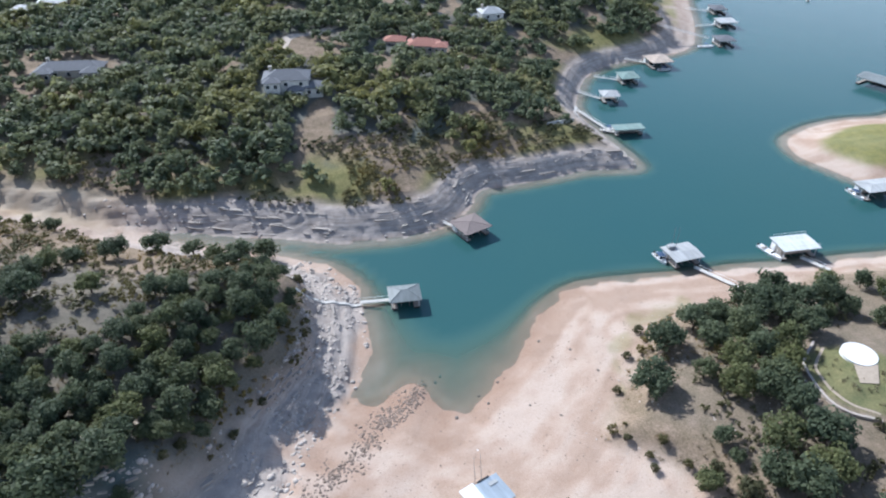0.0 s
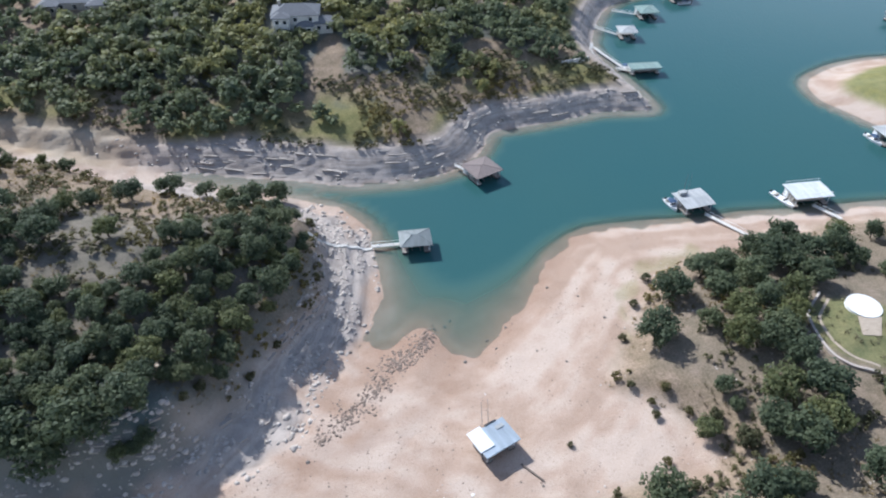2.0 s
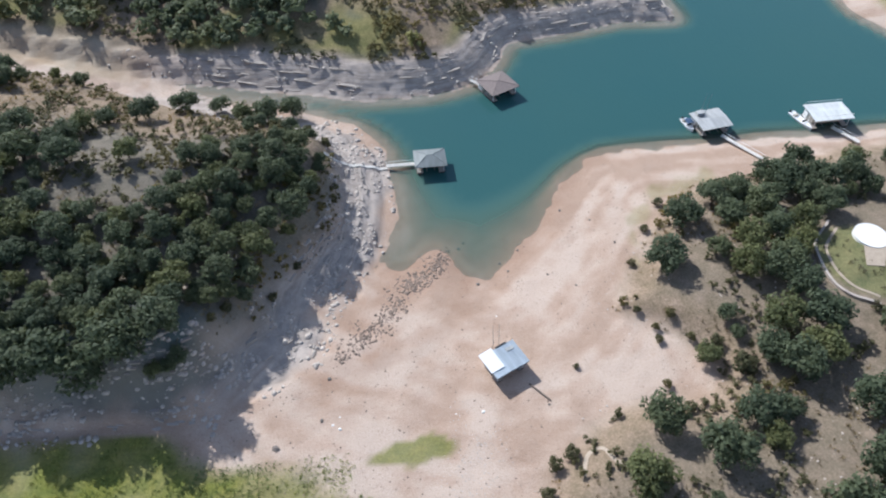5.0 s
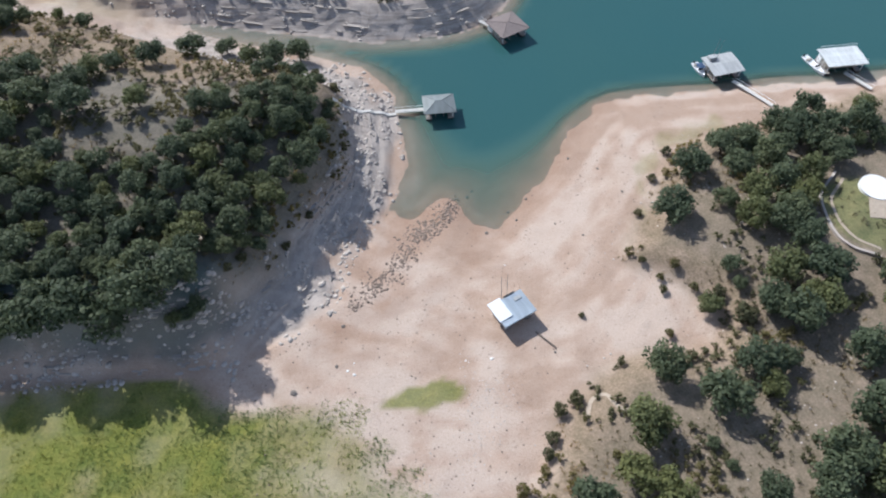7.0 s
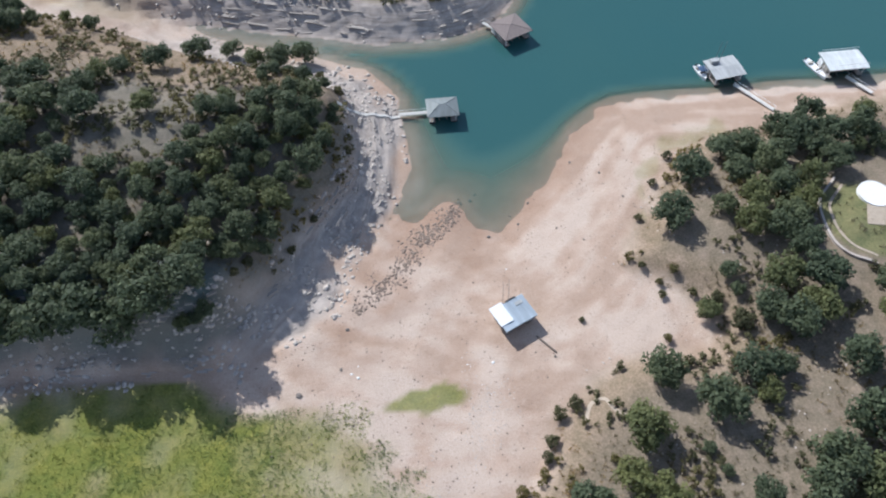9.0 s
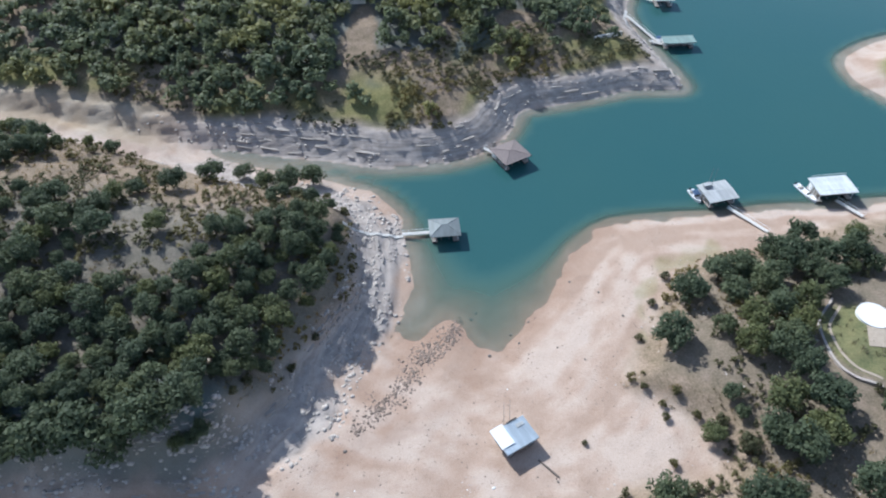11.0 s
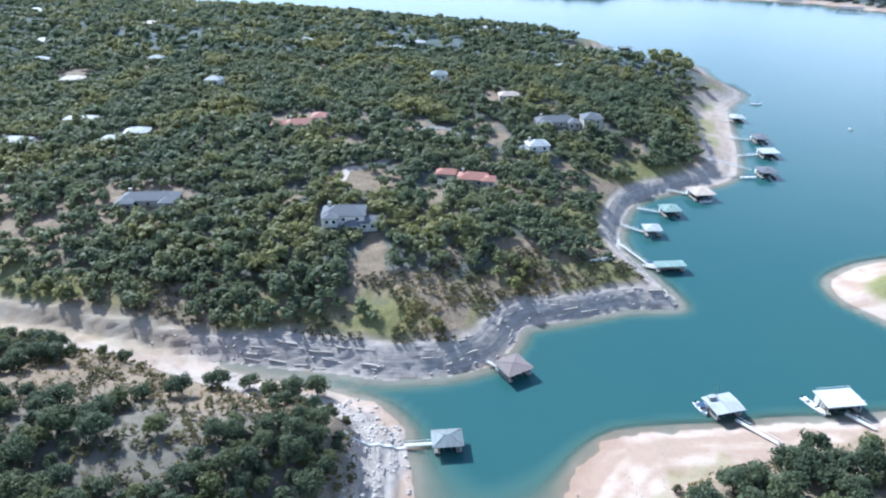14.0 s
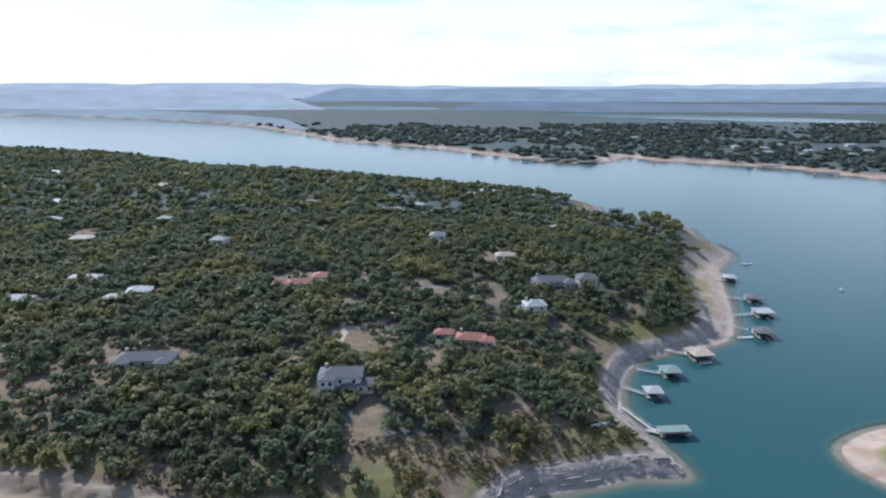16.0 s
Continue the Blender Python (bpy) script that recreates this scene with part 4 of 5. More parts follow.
# ---- the row of docks along the far shore ----
FAR_DOCKS = [(85.5, 220.0, 4, 10.5, 4.0, GREEN_METAL, "flat", "low green-roofed boat dock off the rocky tip", 2.4), (87.4, 251.6, 0, 6.4, 6.2, WHITE_METAL, "hip", "pale-roofed boat dock off the shaded bank", 3.0),
             (101.0, 272.0, 5, 7.4, 7.6, GREEN_METAL, "hip", "grey-green roofed boat dock off the shaded bank", 3.0), (121.0, 291.5, 8, 9.5, 10.0, TAN_METAL, "hip", "tan-roofed boat dock near the far beach", 3.2),
             (163.8, 319.4, 0, 8.0, 9.0, SLATE, "hip", "dark-roofed boat dock at the end of a long white pier", 3.2), (177.5, 349.5, 0, 9.0, 8.5, WHITE_METAL, "flat", "pale flat-roofed boat dock off the far beach", 3.0),
             (183.8, 375.6, -4, 7.4, 10.0, SLATE, "hip", "dark-roofed boat dock off the far beach", 3.0), (187.0, 418.0, -10, 7.4, 9.0, WHITE_METAL, "hip", "white-roofed boat dock off the far beach", 3.0),
             (173.0, 657.0, 10, 12, 8, GREY_METAL, "gable", "grey boat dock off a wooded headland", 3.2)]
for x, y, a, w, d, m_, kind, lab, e in FAR_DOCKS:
    boat_dock(x, y, a, w, d, m_, kind, lab, eave=e, rise=0.8, cabin=1.2 if w > 7 else 0, rail=True, group="docks along the far shore")
for a, b, zb in (((80.2, 220.5), (76.0, 222.5), 0.8), ((84, 252.5), (76.0, 258.0), 1.5), ((97, 273), (87.5, 276.0), 1.3), ((116, 294), (107.5, 298.5), 1.2), ((157, 321.5), (131.0, 325.5), 8.6),
                 ((172.8, 351), (160.5, 348), 1.0), ((180, 377), (168.0, 381), 1.0), ((183, 417), (176, 415), 1.0), ((79.6, 220.4), (71.5, 240), 1.2)):
    gangway(a, b, 1.0, 0.7 if zb < 5 else 2.6, zb)
motor_boat(153.8, 316.5, 0, 8.5, True, label="white cruiser moored at the end of a pier")
motor_boat(79.6, 223.4, 20, 5.5, True)
motor_boat(216, 458, 10, 9.0, True, label="white boat under way on the open lake")
motor_boat(249, 398, 80, 4.5, False, label="small white boat on the open lake")
motor_boat(122, 285.4, 5, 6.5, True)
for x, y, a, n in ((143, 1092, 5, 26), (180, 1098, 0, 30), (204, 1083, -5, 26), (230, 1068, -8, 30), (487, 997, -20, 26), (529, 923, -25, 30)):
    boat_dock(x, y, a, n, 10, SLATE, "gable", "long dark marina dock at the distant shore", eave=3.2, rise=1.4, group="marina docks")


# ---- houses ----
def window(parent, x, y, z, w, h, turn):
    top = part("window", box(bmesh.new(), 0, 0, 0, w + 0.24, 0.12, h + 0.24, bevel=0.02), FRAME_WHITE, parent)
    top.matrix_basis = pose(x, y, z, 0, 0, turn)
    part("pane", box(bmesh.new(), 0, -0.05, 0, w, 0.08, h), DARK_GLASS, top)


def house(x, y, turn, w, d, storeys, wall, roof, label, kind="hip", rise=None, wings=(), chimney=True, gr="hillside houses"):
    z = min(ground_z(x + a * w / 2, y + b * d / 2) for a in (-1, 1) for b in (-1, 1))
    top = tagged(base("house", x, y, z - 0.3, turn), label, "house", gr)
    for k, (ox, oy, ww, dd, st) in enumerate(((0, 0, w, d, storeys),) + tuple(wings)):
        h = 2.8 * st + 0.9
        wl_ = part("wall", box(bmesh.new(), ox, oy, h / 2, ww, dd, h), wall, top)
        r = part("roof", roof_mesh(ww, dd, h + 0.1, rise or min(ww, dd) * 0.26, kind, 0.6, 0.2), roof, top)
        r.matrix_basis = pose(ox, oy, 0)
        cols = max(2, int(ww // 4.2))
        for s in range(st):
            for c in range(cols):
                window(wl_, ox - ww / 2 + (c + 0.5) * ww / cols, oy - dd / 2 - 0.03, 2.3 + 2.8 * s, 1.2, 1.3, 0)
            window(wl_, ox + ww / 2 + 0.03, oy, 2.3 + 2.8 * s, 1.2, 1.3, 90)
            window(wl_, ox - ww / 2 - 0.03, oy, 2.3 + 2.8 * s, 1.2, 1.3, -90)
        if k == 0:
            part("door", box(bmesh.new(), ox + 0.2, oy - dd / 2 - 0.05, 2.0, 1.1, 0.1, 2.1, bevel=0.02), PLANK, top)
            if chimney:
                bm = box(bmesh.new(), ox - ww * 0.36, oy + dd * 0.2, h + 1.3, 1.0, 1.0, 3.0)
                box(bm, ox - ww * 0.36, oy + dd * 0.2, h + 2.85, 1.2, 1.2, 0.2)
                part("chimney", bm, STUCCO, r)
    return top


house(-36, 224, 2, 15, 9, 2, WHITE_WALL, SLATE, "pale two-storey hillside house with grey hipped roof", wings=((9, -2, 6, 6, 1), (-4.5, -4.6, 5, 4.4, 2), (3.2, -5.0, 4.6, 4, 1)))
house(-115, 243, 2, 22, 8, 1, STUCCO, SLATE, "wide grey-roofed house half hidden by trees", wings=((-8, -4.5, 6, 5, 1), (8.5, -4.5, 6, 5, 1)))
house(13, 269, -8, 12, 8, 1, STUCCO, TILE, "low house with red clay tile roofs among trees", wings=((-12, 4, 8, 6, 1), (7, -2, 5, 6, 1)))
house(46, 312, 10, 10, 8, 2, WHITE_WALL, WHITE_METAL, "white house with a pale metal roof among trees", wings=((-7, 3, 6, 6, 1),))
house(60, 350, 4, 20, 9, 1, STUCCO, SLATE, "large house with long blue-grey roofs above the shore", wings=((18, -6, 10, 9, 2), (9, -4, 6, 7, 1), (-6, -5, 6, 5, 1)))
house(-68, 317, 3, 16, 8, 1, STUCCO, TILE, "long tan house with faded red roof", wings=((-11, -1, 7, 6, 1), (8, 2, 6, 8, 2)))
for x, y, a, w, d, st, wm, rm, lab in ((-147, 312, 12, 11, 8, 1, WHITE_WALL, WHITE_METAL, "low white-roofed house in the woods"), (-156, 303, 5, 7, 6, 1, WHITE_WALL, WHITE_METAL, "small white-roofed house in the woods"),
                                    (-201, 303, -5, 12, 8, 1, WHITE_WALL, WHITE_METAL, "white house with a broad pale roof"), (-183, 331, 4, 15, 5, 1, STUCCO, WHITE_METAL, "long low white-roofed building in the woods"),
                                    (-39, 503, 6, 16, 6, 1, WHITE_WALL, WHITE_METAL, "long white-roofed house in the woods"), (-267, 453, 15, 10, 7, 1, WHITE_WALL, WHITE_METAL, "white-roofed house far up the hill"),
                                    (-223, 406, 8, 13, 7, 1, STUCCO, TAN_METAL, "tan-roofed house far up the hill"), (-131, 386, -6, 9, 7, 2, WHITE_WALL, GREY_METAL, "pale two-storey house among trees"),
                                    (-2, 410, 3, 9, 8, 2, WHITE_WALL, GREY_METAL, "white two-storey house among trees"), (44, 640, 0, 13, 8, 1, WHITE_WALL, WHITE_METAL, "white house on the wooded headland"),
                                    (-191, 456, 3, 9, 6, 1, WHITE_WALL, GREY_METAL, "pale house among trees"), (-109, 658, 5, 13, 8, 1, STUCCO, GREY_METAL, "pale house on the far slope"),
                                    (-20, 528, -4, 12, 6, 1, STUCCO, WHITE_METAL, "white-roofed house in the woods"), (-300, 520, 8, 12, 8, 1, STUCCO, WHITE_METAL, "white-roofed house on the far slope"),
                                    (-402, 700, 0, 14, 9, 1, STUCCO, WHITE_METAL, "white-roofed house on the far slope"), (-250, 600, 6, 12, 8, 1, STUCCO, TAN_METAL, "tan-roofed house on the far slope"),
                                    (-106, 528, 5, 14, 8, 1, WHITE_WALL, WHITE_METAL, "low pale house in the woods"), (28, 608, -6, 13, 8, 1, WHITE_WALL, WHITE_METAL, "white-roofed house near the wooded point"),
                                    (-273, 701, 0, 15, 8, 1, STUCCO, WHITE_METAL, "pale-roofed house on the far slope"), (84, 467, 8, 11, 7, 1, STUCCO, GREY_METAL, "grey-roofed house above the beach"),
                                    (38, 383, 2, 11, 7, 1, STUCCO, TAN_METAL, "tan-roofed house beside a lawn")):
    house(x, y, a, w, d, st, wm, rm, lab, chimney=False)


# ---- roads, walls and slabs ----
def ribbon(name, pts, width, material, lift, label, cat, thick=0.0, kind="structure"):
    """A strip that follows the ground along a line."""
    c = curve(pts, 8)
    bm, last = bmesh.new(), None
    for k, p in enumerate(c):
        t = c[min(k + 1, len(c) - 1)] - c[max(k - 1, 0)]
        nrm = np.array((-t[1], t[0])) / (np.linalg.norm(t) + 1e-9) * width / 2
        row = []
        for s, up in ((-1, 0), (-1, 1), (0, 1), (1, 1), (1, 0)):
            q = p + s * nrm
            gz = ground_z(*q)
            row.append(bm.verts.new((q[0], q[1], gz + (lift + thick if up else -0.3))))
        if last:
            for i in range(4):
                bm.faces.new((last[i], last[i + 1], row[i + 1], row[i]))
        else:
            bm.faces.new(row[::-1])
        last = row
    bm.faces.new(last)
    bmesh.ops.recalc_face_normals(bm, faces=bm.faces)
    return tagged(part(name, bm, material), label, cat, kind=kind)


SAND_PAVE = plain("tan_paving", (0.40, 0.33, 0.255), 0.95)
DUST = plain("trodden_track", (0.56, 0.47, 0.38), 0.95, scale=0.4)
ASPHALT = plain("worn_asphalt", (0.24, 0.225, 0.21), 0.9)
ribbon("footpath", [(25.3, 43.7), (26.8, 47.6), (29.4, 48.6), (31.0, 45.9), (34.3, 43.9)], 0.7, SAND_PAVE, 0.06, "pale trodden footpath curving through dry grass", "path")
ribbon("road", [(24, 314), (12, 326), (2, 334), (-13, 331), (-25, 341), (-60, 352), (-130, 360)], 4.5, ASPHALT, 0.12, "narrow pale road winding between trees", "road")
ribbon("driveway", [(-42, 258), (-40, 268), (-30, 276), (-22, 290), (-14, 318)], 4.0, DUST, 0.12, "pale driveway to a hillside house", "driveway")
ribbon("goat_track", [(-37.7, 81.5), (-43, 79.5), (-49, 78.5), (-56, 74), (-64, 72)], 0.7, DUST, 0.05, "faint pale track across the wooded slope", "path")
ribbon("bank_walk", [(-9.3, 126.2), (-14, 125.4), (-19, 124.6), (-24, 123.8)], 0.8, CONCRETE, 0.3, "narrow pale walkway up the stony bank", "walkway")
ribbon("shore_walk", [(72.5, 246), (69.8, 236), (70.5, 226), (74, 220.5)], 1.2, CONCRETE, 0.25, "pale walkway along the shaded rocky bank", "walkway")
ribbon("garden_wall", [(88, 98), (82, 91), (80.6, 84), (82, 77.5), (87.5, 74)], 0.5, LIMESTONE, 0.1, "curved pale limestone garden wall round a lawn", "wall", 0.5, "")
ribbon("garden_path", [(89, 96), (84, 90), (83, 84), (84.5, 79), (88.5, 76)], 0.6, SAND_PAVE, 0.05, "pale path inside a curved garden wall", "path")
tagged(part("retaining_wall", box(bmesh.new(), 58, 212.2, ground_z(58, 212) + 0.3, 10.5, 0.6, 1.6, rz=20), CONCRETE), "pale concrete retaining wall at the rocky tip", "wall")
pz = ground_z(94.2, 92.2)
bm = bmesh.new()
bmesh.ops.create_cone(bm, cap_ends=True, segments=40, radius1=3.5, radius2=3.5, depth=1.0, matrix=Matrix.Translation((94.2, 92.2, pz + 0.1)))
tagged(part("round_slab", bm, WHITE_SLAB), "bright white round slab on a lawn", "slab")
bm = bmesh.new()
vs = [bm.verts.new((x, y, ground_z(x, y) + dz)) for dz in (0.12, -0.3) for x, y in ((92.0, 90.8), (89.4, 84.0), (92.8, 83.4), (96.2, 88.9))]
for f in ((0, 1, 2, 3), (7, 6, 5, 4), (0, 4, 5, 1), (1, 5, 6, 2), (2, 6, 7, 3), (3, 7, 4, 0)):
    bm.faces.new([vs[k] for k in f])
bmesh.ops.recalc_face_normals(bm, faces=bm.faces)
tagged(part("slab_apron", bm, SAND_PAVE), "tan tapering apron beside a round slab", "slab")

# ---- stones ----
DARK_STONE = plain("dark_stone", (0.21, 0.18, 0.155), 0.95, vary=0.3)
rocks = [rock_template(np.random.default_rng(80 + k)) for k in range(8)]
for k, (x, y, r) in enumerate(((-26.9, 50.8, 1.4), (10.9, 88.7, 0.9), (31.6, 109.9, 0.9), (7.2, 99.4, 1.0), (16.1, 94.7, 0.7), (17.7, 92.0, 0.7), (37.9, 105.8, 0.7), (31.5, 86.4, 0.6), (-18.8, 64.7, 0.9), (-19.4, 56.1, 0.8),
                             (21.8, 58.2, 0.6), (20.5, 98.2, 0.7), (8.4, 101.5, 0.8), (26, 90, 0.6), (42, 98, 0.7), (-13, 92, 0.8))):
    ob = new("boulder", mesh_of("boulder", rocks[k % 8], DARK_STONE))
    ob.matrix_basis = pose(x, y, ground_z(x, y) + 0.05, 0, 0, 50 * k) @ Matrix.Scale(r, 4)
    tagged(ob, "weathered grey limestone boulder on the sand", "boulder", "boulders on the dry bed")


PLANK_STONE = plain("brown_stone", (0.22, 0.17, 0.135), 0.95, island=True, vary=0.3)


def strew(name, n, box_, keep, size, label, material=LIMESTONE, flat=(0.6, 1.0)):
    x, y = rng.uniform(box_[0], box_[1], n), rng.uniform(box_[2], box_[3], n)
    z, q = land(x, y)
    ok = keep(x, y, z, q)
    x, y, z = x[ok], y[ok], z[ok]
    s = size[0] + (size[1] - size[0]) * rng.random(len(x)) ** 3
    pl = [(a, b, c - 0.05, d, rng.uniform(*flat), rng.uniform(0, 6.28)) for a, b, c, d in zip(x, y, z, s)]
    return tagged(joined(name, rocks, rng.integers(0, 8, len(pl)), pl, material), label, "stones", kind="stuff")


strew("bank_rubble", 14000, (-90, -4, 50, 152), lambda x, y, z, q: (q["dl"] > -1.5) & (q["dl"] < 15) & (z > 0.05) & (fbm(x, y, 6, 7, 2) > -0.12), (0.22, 1.5), "broken limestone slabs and rubble on the near bank")
strew("ledge_rubble", 9000, (-90, 85, 150, 250), lambda x, y, z, q: (q["dn"] > 0.2) & (q["dn"] < q["wide"]) & (fbm(x, y, 8, 9, 2) > 0.02), (0.25, 1.5), "limestone rubble on the far ledges")
strew("gravel_bar", 15000, (-18, 8, 68, 100), lambda x, y, z, q: (np.abs(x - 2.5 + 0.72 * (95 - y) + 3 * fbm(x, y, 9, 5, 2)) / 4.2 + 1.3 * rng.random(len(x)) ** 0.7 < 1.15 + fbm(x, y, 3, 6, 2)) & (z > -0.2), (0.22, 0.85), "bar of loose stones on the dry bed", PLANK_STONE)
strew("beach_stones", 9000, (-40, 70, 20, 128), lambda x, y, z, q: (q["dl"] < 0) & (q["dr"] < 1) & (z > -0.2) & (fbm(x, y, 14, 19, 3) > 0.0), (0.12, 0.48), "scattered small stones on the sand", PLANK_STONE)
strew("white_stones", 1500, (-30, 30, 40, 92), lambda x, y, z, q: ((np.hypot((x - 7) / 3.5, (y - 55) / 6.0) < 1) | (np.hypot((x - 14) / 1.3, (y - 84) / 5) < 1) | (np.hypot((x + 18) / 7, (y - 55.5) / 1.4) < 1) | (np.hypot((x + 23.5) / 1.2, (y - 59) / 4) < 1)) & (fbm(x, y, 2.5, 23, 2) > 0), (0.2, 0.8), "strewn whitish stones on the dry bed", WHITE_SLAB)
strew("pale_wash", 9000, (-8, 18, 26, 60), lambda x, y, z, q: (along([(9, 57), (9, 49), (5, 42), (-3, 28)], x, y) < 6.5 * rng.random(len(x)) ** 0.6) & (q["dr"] < 0) & (fbm(x, y, 4, 25, 2) > -0.15), (0.1, 0.4), "wash of pale gravel across the dry bed")
strew("shingle_line", 5200, (34, 112, 70, 130), lambda x, y, z, q: (np.abs(q["dr"] + 3 + 3 * fbm(x, y, 9, 61, 2)) < 1.3) & (fbm(x, y, 5, 63, 2) > -0.1), (0.10, 0.45), "line of pale stones along the top of the beach")
strew("pale_shore", 2600, (48, 112, 128, 138), lambda x, y, z, q: (q["dw"] > -0.5) & (q["dw"] < 2.2), (0.12, 0.5), "pale stones along the water's edge")
strew("hill_stones", 4000, (12, 80, 20, 125), lambda x, y, z, q: (q["dr"] > -2) & (fbm(x, y, 10, 29, 3) > 0.05), (0.12, 0.6), "scattered stones on the scrubby slope")


# ---- grass and brush ----
def tuft(seed, blades, h):
    g = np.random.default_rng(seed)
    v = []
    for k in range(blades):
        a, r, t = g.uniform(0, 6.28), g.uniform(0, 0.3), g.uniform(0.2, 0.5)
        bx, by, c, s = r * math.cos(a), r * math.sin(a), math.cos(a + 1.57), math.sin(a + 1.57)
        hh = h * g.uniform(0.6, 1.2)
        v += [(bx - 0.09 * c, by - 0.09 * s, 0), (bx + 0.09 * c, by + 0.09 * s, 0), (bx + t * math.cos(a), by + t * math.sin(a), hh)]
    return np.array(v), np.arange(len(v)).reshape(-1, 3)


tufts = [tuft(k, 10, 0.7) for k in range(5)]
GRASS = leaf_material("grass_blade", (0.16, 0.21, 0.05), (0.32, 0.35, 0.11))
WEED = leaf_material("weed_blade", (0.17, 0.24, 0.07), (0.34, 0.40, 0.15))
STRAW = leaf_material("dry_grass", (0.20, 0.16, 0.08), (0.36, 0.29, 0.17))


def sow(name, n, box_, keep, s0, s1, material, label, shapes=None):
    x, y = rng.uniform(box_[0], box_[1], n), rng.uniform(box_[2], box_[3], n)
    z, q = land(x, y)
    ok = keep(x, y, z, q)
    x, y, z = x[ok], y[ok], z[ok]
    shapes = shapes or tufts
    pl = [(a, b, c - 0.06, rng.uniform(s0, s1), rng.uniform(0.7, 1.1), rng.uniform(0, 6.28)) for a, b, c in zip(x, y, z)]
    return tagged(joined(name, shapes, rng.integers(0, len(shapes), len(pl)), pl, material), label, "grass", kind="stuff")


sow("marsh_grass", 12000, (-110, 6, 5, 54), lambda x, y, z, q: (q["dl"] < 0.5) & (q["dr"] < -1) & (y < 47 + 0.10 * (x + 40) + 10 * step(-x, 34, 50) + 5 * fbm(x, y, 14, 55, 3)) & (x + 0.45 * (y - 45) < -9 - 14 * fbm(x, y, 9, 58, 4)) & (fbm(x, y, 5, 59, 3) > -0.15), 0.25, 0.6, GRASS, "green grass over the drained cove")
sow("dry_grass", 16000, (-120, 110, 22, 170), lambda x, y, z, q: ((q["dl"] > 12) | (q["dr"] > 0)) & (fbm(x, y, 12, 35, 3) > -0.05), 0.4, 1.1, STRAW, "dry straw-coloured grass on the stony hills")
small = [crown(np.random.default_rng(120 + k), 7, 9, 0.22, 0.6, 0.34, 0.3, 0.8) for k in range(4)]
sow("weeds", 6500, (-62, 4, 26, 50), lambda x, y, z, q: (q["dl"] < -1) & (q["dr"] < -2) & (fbm(x, y, 6, 153, 3) > -0.12) & (x + 0.45 * (y - 45) < -9 - 14 * fbm(x, y, 9, 58, 4)) & (y < 47 + 0.1 * (x + 40)), 0.3, 0.55, WEED, "taller green weeds in clumps on the drained flat")
b_ = sow("terrace_brush", 4600, (-120, 75, 164, 215), lambda x, y, z, q: (q["dn"] > 9) & (q["dn"] < 42) & (fbm(x, y, 10, 37, 3) > -0.04), 0.4, 1.2, BRUSH, "low yellow-green brush along the terrace", small)
b2_ = sow("hill_brush", 10500, (-130, 105, 25, 168), lambda x, y, z, q: ((q["dl"] > 13) | (q["dr"] > 1)) & (fbm(x, y, 9, 39, 3) > np.where(x < -15, -0.12, 0.02)), 0.4, 1.25, BRUSH, "low dull brush among the hillside trees", small)

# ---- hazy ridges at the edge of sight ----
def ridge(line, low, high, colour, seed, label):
    """A long, low hill along a line of places, its crest between two heights; distance haze is put into its glow."""
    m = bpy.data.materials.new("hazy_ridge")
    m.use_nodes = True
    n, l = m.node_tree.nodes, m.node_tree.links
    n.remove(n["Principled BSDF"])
    # emission carries the colour of the air in front of the hill
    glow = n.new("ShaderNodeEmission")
    haze_tone = ramp(n, l, noise_node(n, l, 0.006, 5, stretch=(1, 1, 6)), ((0.3, tuple(0.86 * v for v in colour)), (0.7, tuple(1.1 * v for v in colour))))
    l.new(haze_tone, glow.inputs["Color"])
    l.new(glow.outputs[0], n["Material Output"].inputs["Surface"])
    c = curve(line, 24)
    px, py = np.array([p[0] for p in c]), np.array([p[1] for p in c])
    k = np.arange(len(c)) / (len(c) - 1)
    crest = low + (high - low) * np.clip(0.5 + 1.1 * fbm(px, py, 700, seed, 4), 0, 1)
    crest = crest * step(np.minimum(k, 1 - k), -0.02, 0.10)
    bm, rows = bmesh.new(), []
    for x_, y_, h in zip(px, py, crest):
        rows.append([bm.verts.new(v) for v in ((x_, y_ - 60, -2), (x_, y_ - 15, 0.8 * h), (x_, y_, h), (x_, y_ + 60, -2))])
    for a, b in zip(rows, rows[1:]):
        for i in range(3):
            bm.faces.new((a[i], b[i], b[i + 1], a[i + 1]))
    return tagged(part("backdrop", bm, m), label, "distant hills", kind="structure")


ridge([(-4200, 4620), (-1500, 4720), (0, 4740), (1500, 4720), (4200, 4560)], 90, 122, (0.50, 0.55, 0.62), 301, "haze-blue hills on the horizon")
ridge([(-900, 4150), (300, 4020), (1500, 3900), (4200, 3700)], 76, 98, (0.30, 0.36, 0.44), 303, "haze-blue wooded hills far beyond the lake")
ridge([(0, 2980), (700, 2860), (1600, 2700), (3600, 2200)], 26, 42, (0.23, 0.28, 0.345), 305, "low haze-grey wooded hills beyond a far arm of the lake")
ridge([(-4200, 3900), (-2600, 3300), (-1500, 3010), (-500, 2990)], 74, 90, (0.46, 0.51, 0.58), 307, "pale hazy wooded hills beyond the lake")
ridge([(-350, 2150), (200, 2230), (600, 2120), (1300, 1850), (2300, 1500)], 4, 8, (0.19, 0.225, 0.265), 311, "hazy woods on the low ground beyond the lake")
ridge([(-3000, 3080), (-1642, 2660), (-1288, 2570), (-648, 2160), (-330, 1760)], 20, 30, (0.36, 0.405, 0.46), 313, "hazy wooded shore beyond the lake")

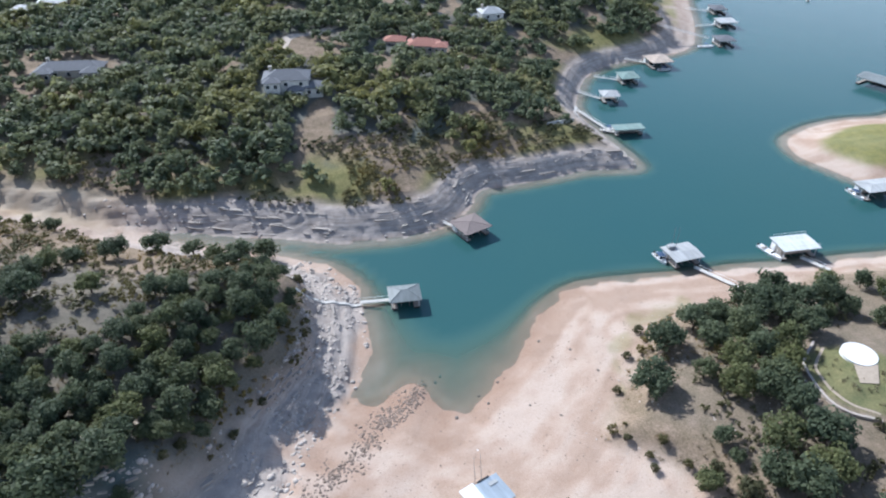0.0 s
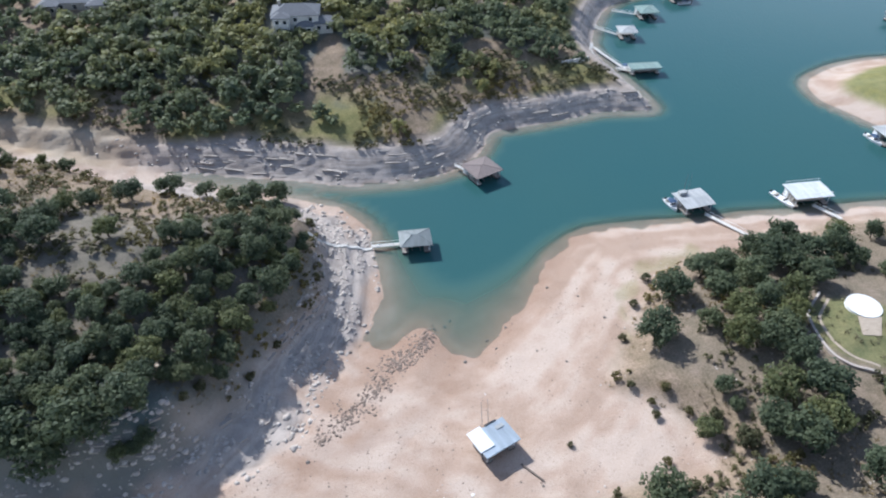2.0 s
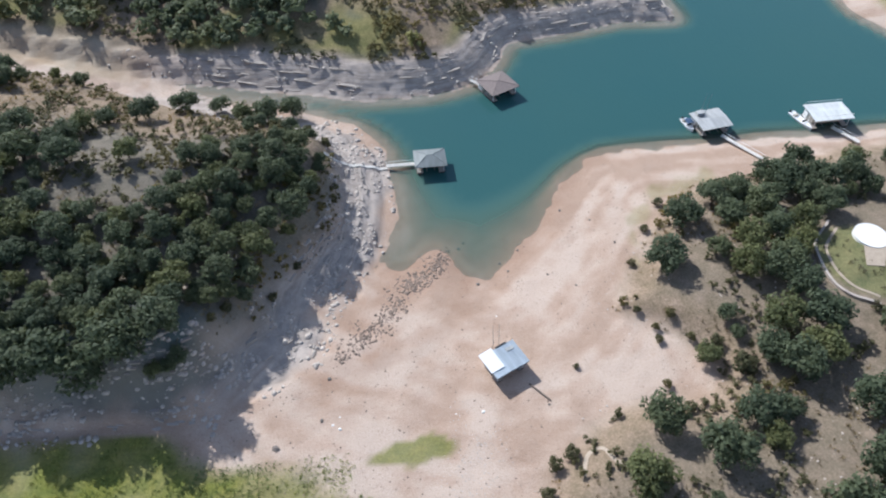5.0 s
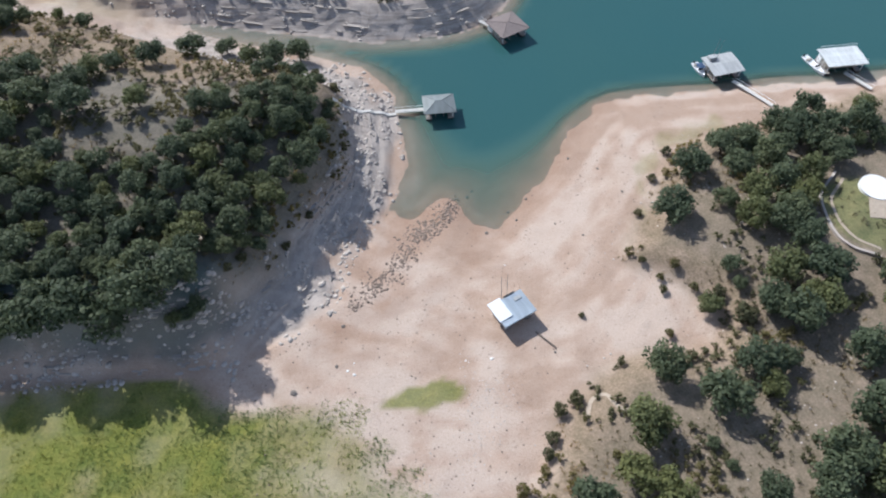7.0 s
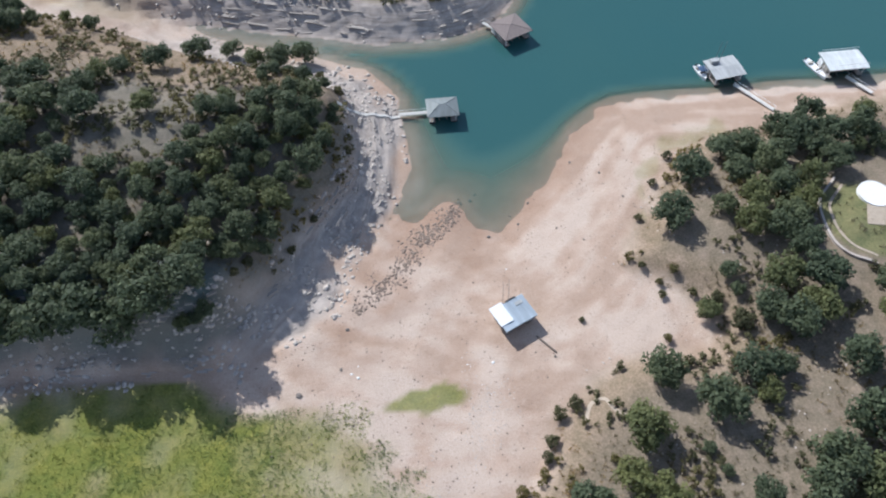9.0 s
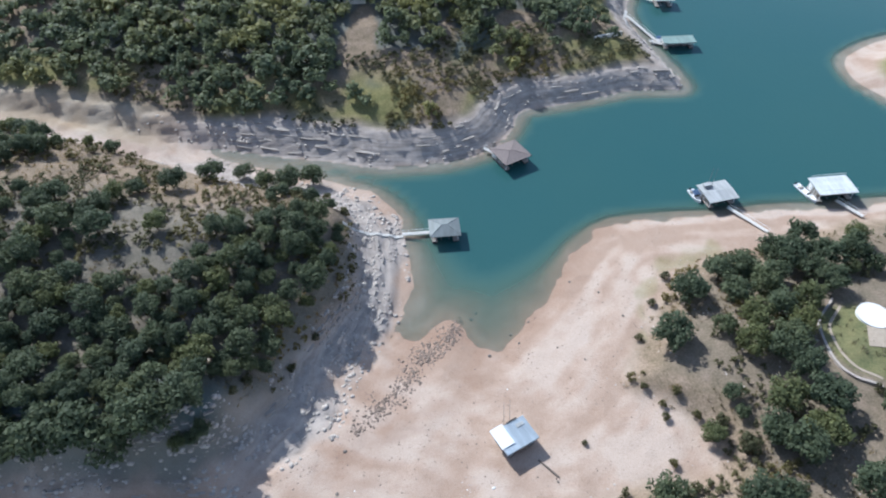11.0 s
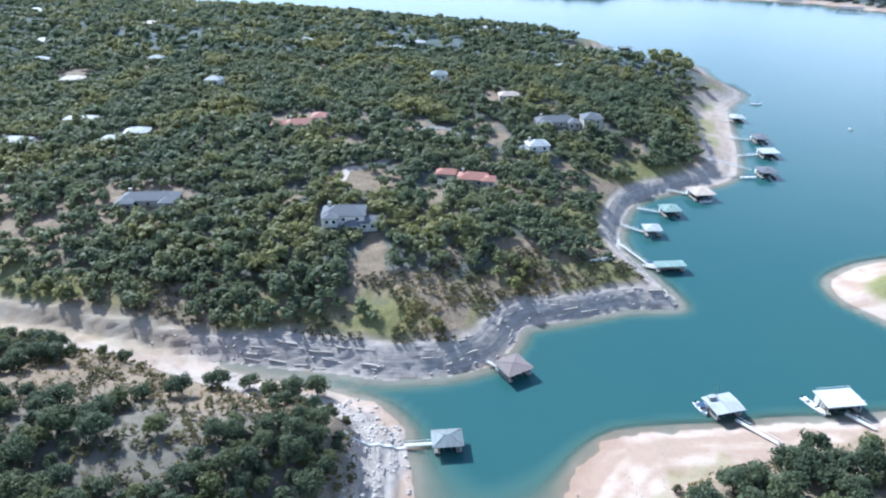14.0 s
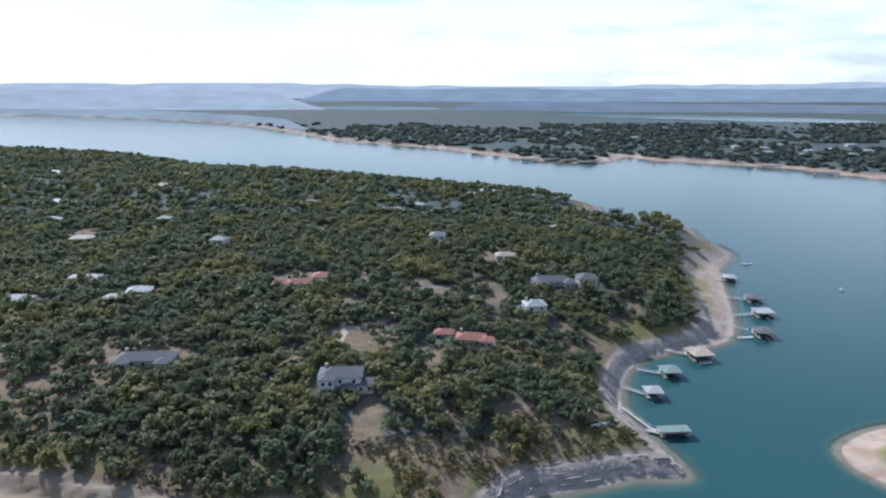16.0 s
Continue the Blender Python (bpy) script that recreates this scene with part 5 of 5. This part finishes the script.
# ---- woods and houses beyond the lake ----
x, y = rng.uniform(-1900, 1500, 13000), 820 + 1150 * rng.random(13000) ** 1.3
z, q = land(x, y)
ok = (q["df"] > 22) & (z > 1.5) & (fbm(x, y, 160, 45, 3) > -0.25) & (np.abs(x) < 0.72 * y + 60)
lumps = [crown(np.random.default_rng(140 + k), 6, 7, 0.40, 0.55, 0.4, 0.2, 0.9) for k in range(4)]
pl = [(a, b, c - 2.5, rng.uniform(5, 9), rng.uniform(0.55, 0.8), rng.uniform(0, 6.28)) for a, b, c in zip(x[ok], y[ok], z[ok])]
tagged(joined("distant_woods", lumps, rng.integers(0, 4, len(pl)), pl, HAZED_WOODS), "low hazy woods on the shore beyond the lake", "woods", kind="stuff")
for x, y, a, w in ((520, 1130, 10, 16), (560, 1160, -8, 18), (600, 1120, 4, 14), (640, 1180, 12, 18), (585, 1230, 0, 16), (680, 1120, -10, 16), (700, 1210, 6, 20), (640, 1290, -4, 18),
                   (545, 1260, 9, 14), (742, 1180, -6, 16), (330, 1290, 3, 16), (230, 1420, -5, 18), (420, 1480, 2, 16), (775, 1290, 8, 18)):
    house(x, y, a, w, 10, 1, WHITE_WALL, WHITE_METAL, "pale house on the far shore of the lake", chimney=False, gr="houses beyond the lake")
ribbon("boat_ramp", [(262, 1075), (268, 1110), (258, 1150), (285, 1190)], 9, DUST, 0.3, "pale boat ramp road on the distant shore", "road")

# ---- limestone slabs in the banks ----
def slab_mesh(seed):
    g = np.random.default_rng(seed)
    bm = bmesh.new()
    bmesh.ops.create_cube(bm, size=1)
    for v in bm.verts:
        v.co = Vector((v.co.x * g.uniform(0.75, 1.1), v.co.y * g.uniform(0.7, 1.15), v.co.z * g.uniform(0.8, 1.1)))
    bmesh.ops.bevel(bm, geom=list(bm.edges), offset=0.07, segments=1, affect="EDGES")
    me = bpy.data.meshes.new("slab")
    bm.to_mesh(me)
    bm.free()
    me.materials.append(SLAB)
    return me


def size_of(zone_name):
    """Slabs are thick and broken on the near bank, long and thin on the far ledges."""
    if zone_name == "dl":
        return rng.uniform(0.6, 2.4), rng.uniform(0.4, 0.9), rng.uniform(0.2, 0.55)
    return rng.uniform(1.5, 7.0), rng.uniform(0.5, 1.2), rng.uniform(0.12, 0.26)


SLAB = plain("ledge_limestone", (0.37, 0.325, 0.285), 0.95, scale=0.7, grain=4, obj=True, vary=0.3)
slabs = [slab_mesh(200 + k) for k in range(8)]
for zone_name, box_, lo, hi, name, label, want in (("dl", (-80, -5, 52, 150), 1.5, 15, "rock_bank", "pale limestone ledges and slabs on the near bank", 300),
                                                   ("dn", (-75, 82, 153, 215), 0.6, 9, "rock_ledges", "layered pale limestone ledges along the far bank", 100)):
    x, y = rng.uniform(box_[0], box_[1], 6000), rng.uniform(box_[2], box_[3], 6000)
    d0, d1, d2 = (land(x + a, y + b)[1][zone_name] for a, b in ((0, 0), (0.5, 0), (0, 0.5)))
    z = land(x, y)[0]
    keep = np.nonzero((d0 > lo) & (d0 < hi) & (z > 0.2) & (fbm(x, y, 12, 51, 2) > -0.1))[0][:want]
    top = tagged(base(name, x[keep[0]], y[keep[0]], 0), label, "rock ledge")
    inv = Matrix.Translation((-x[keep[0]], -y[keep[0]], 0))
    for k, i in enumerate(keep):
        along = math.degrees(math.atan2(d2[i] - d0[i], d1[i] - d0[i])) + 90 + rng.uniform(-6, 6)
        ob = new("slab", slabs[k % 8])
        ob.parent = top
        ob.matrix_basis = inv @ pose(x[i], y[i], z[i] - 0.05, rng.uniform(-6, 6), rng.uniform(-5, 5), along) @ Matrix.Diagonal((*size_of(zone_name), 1))
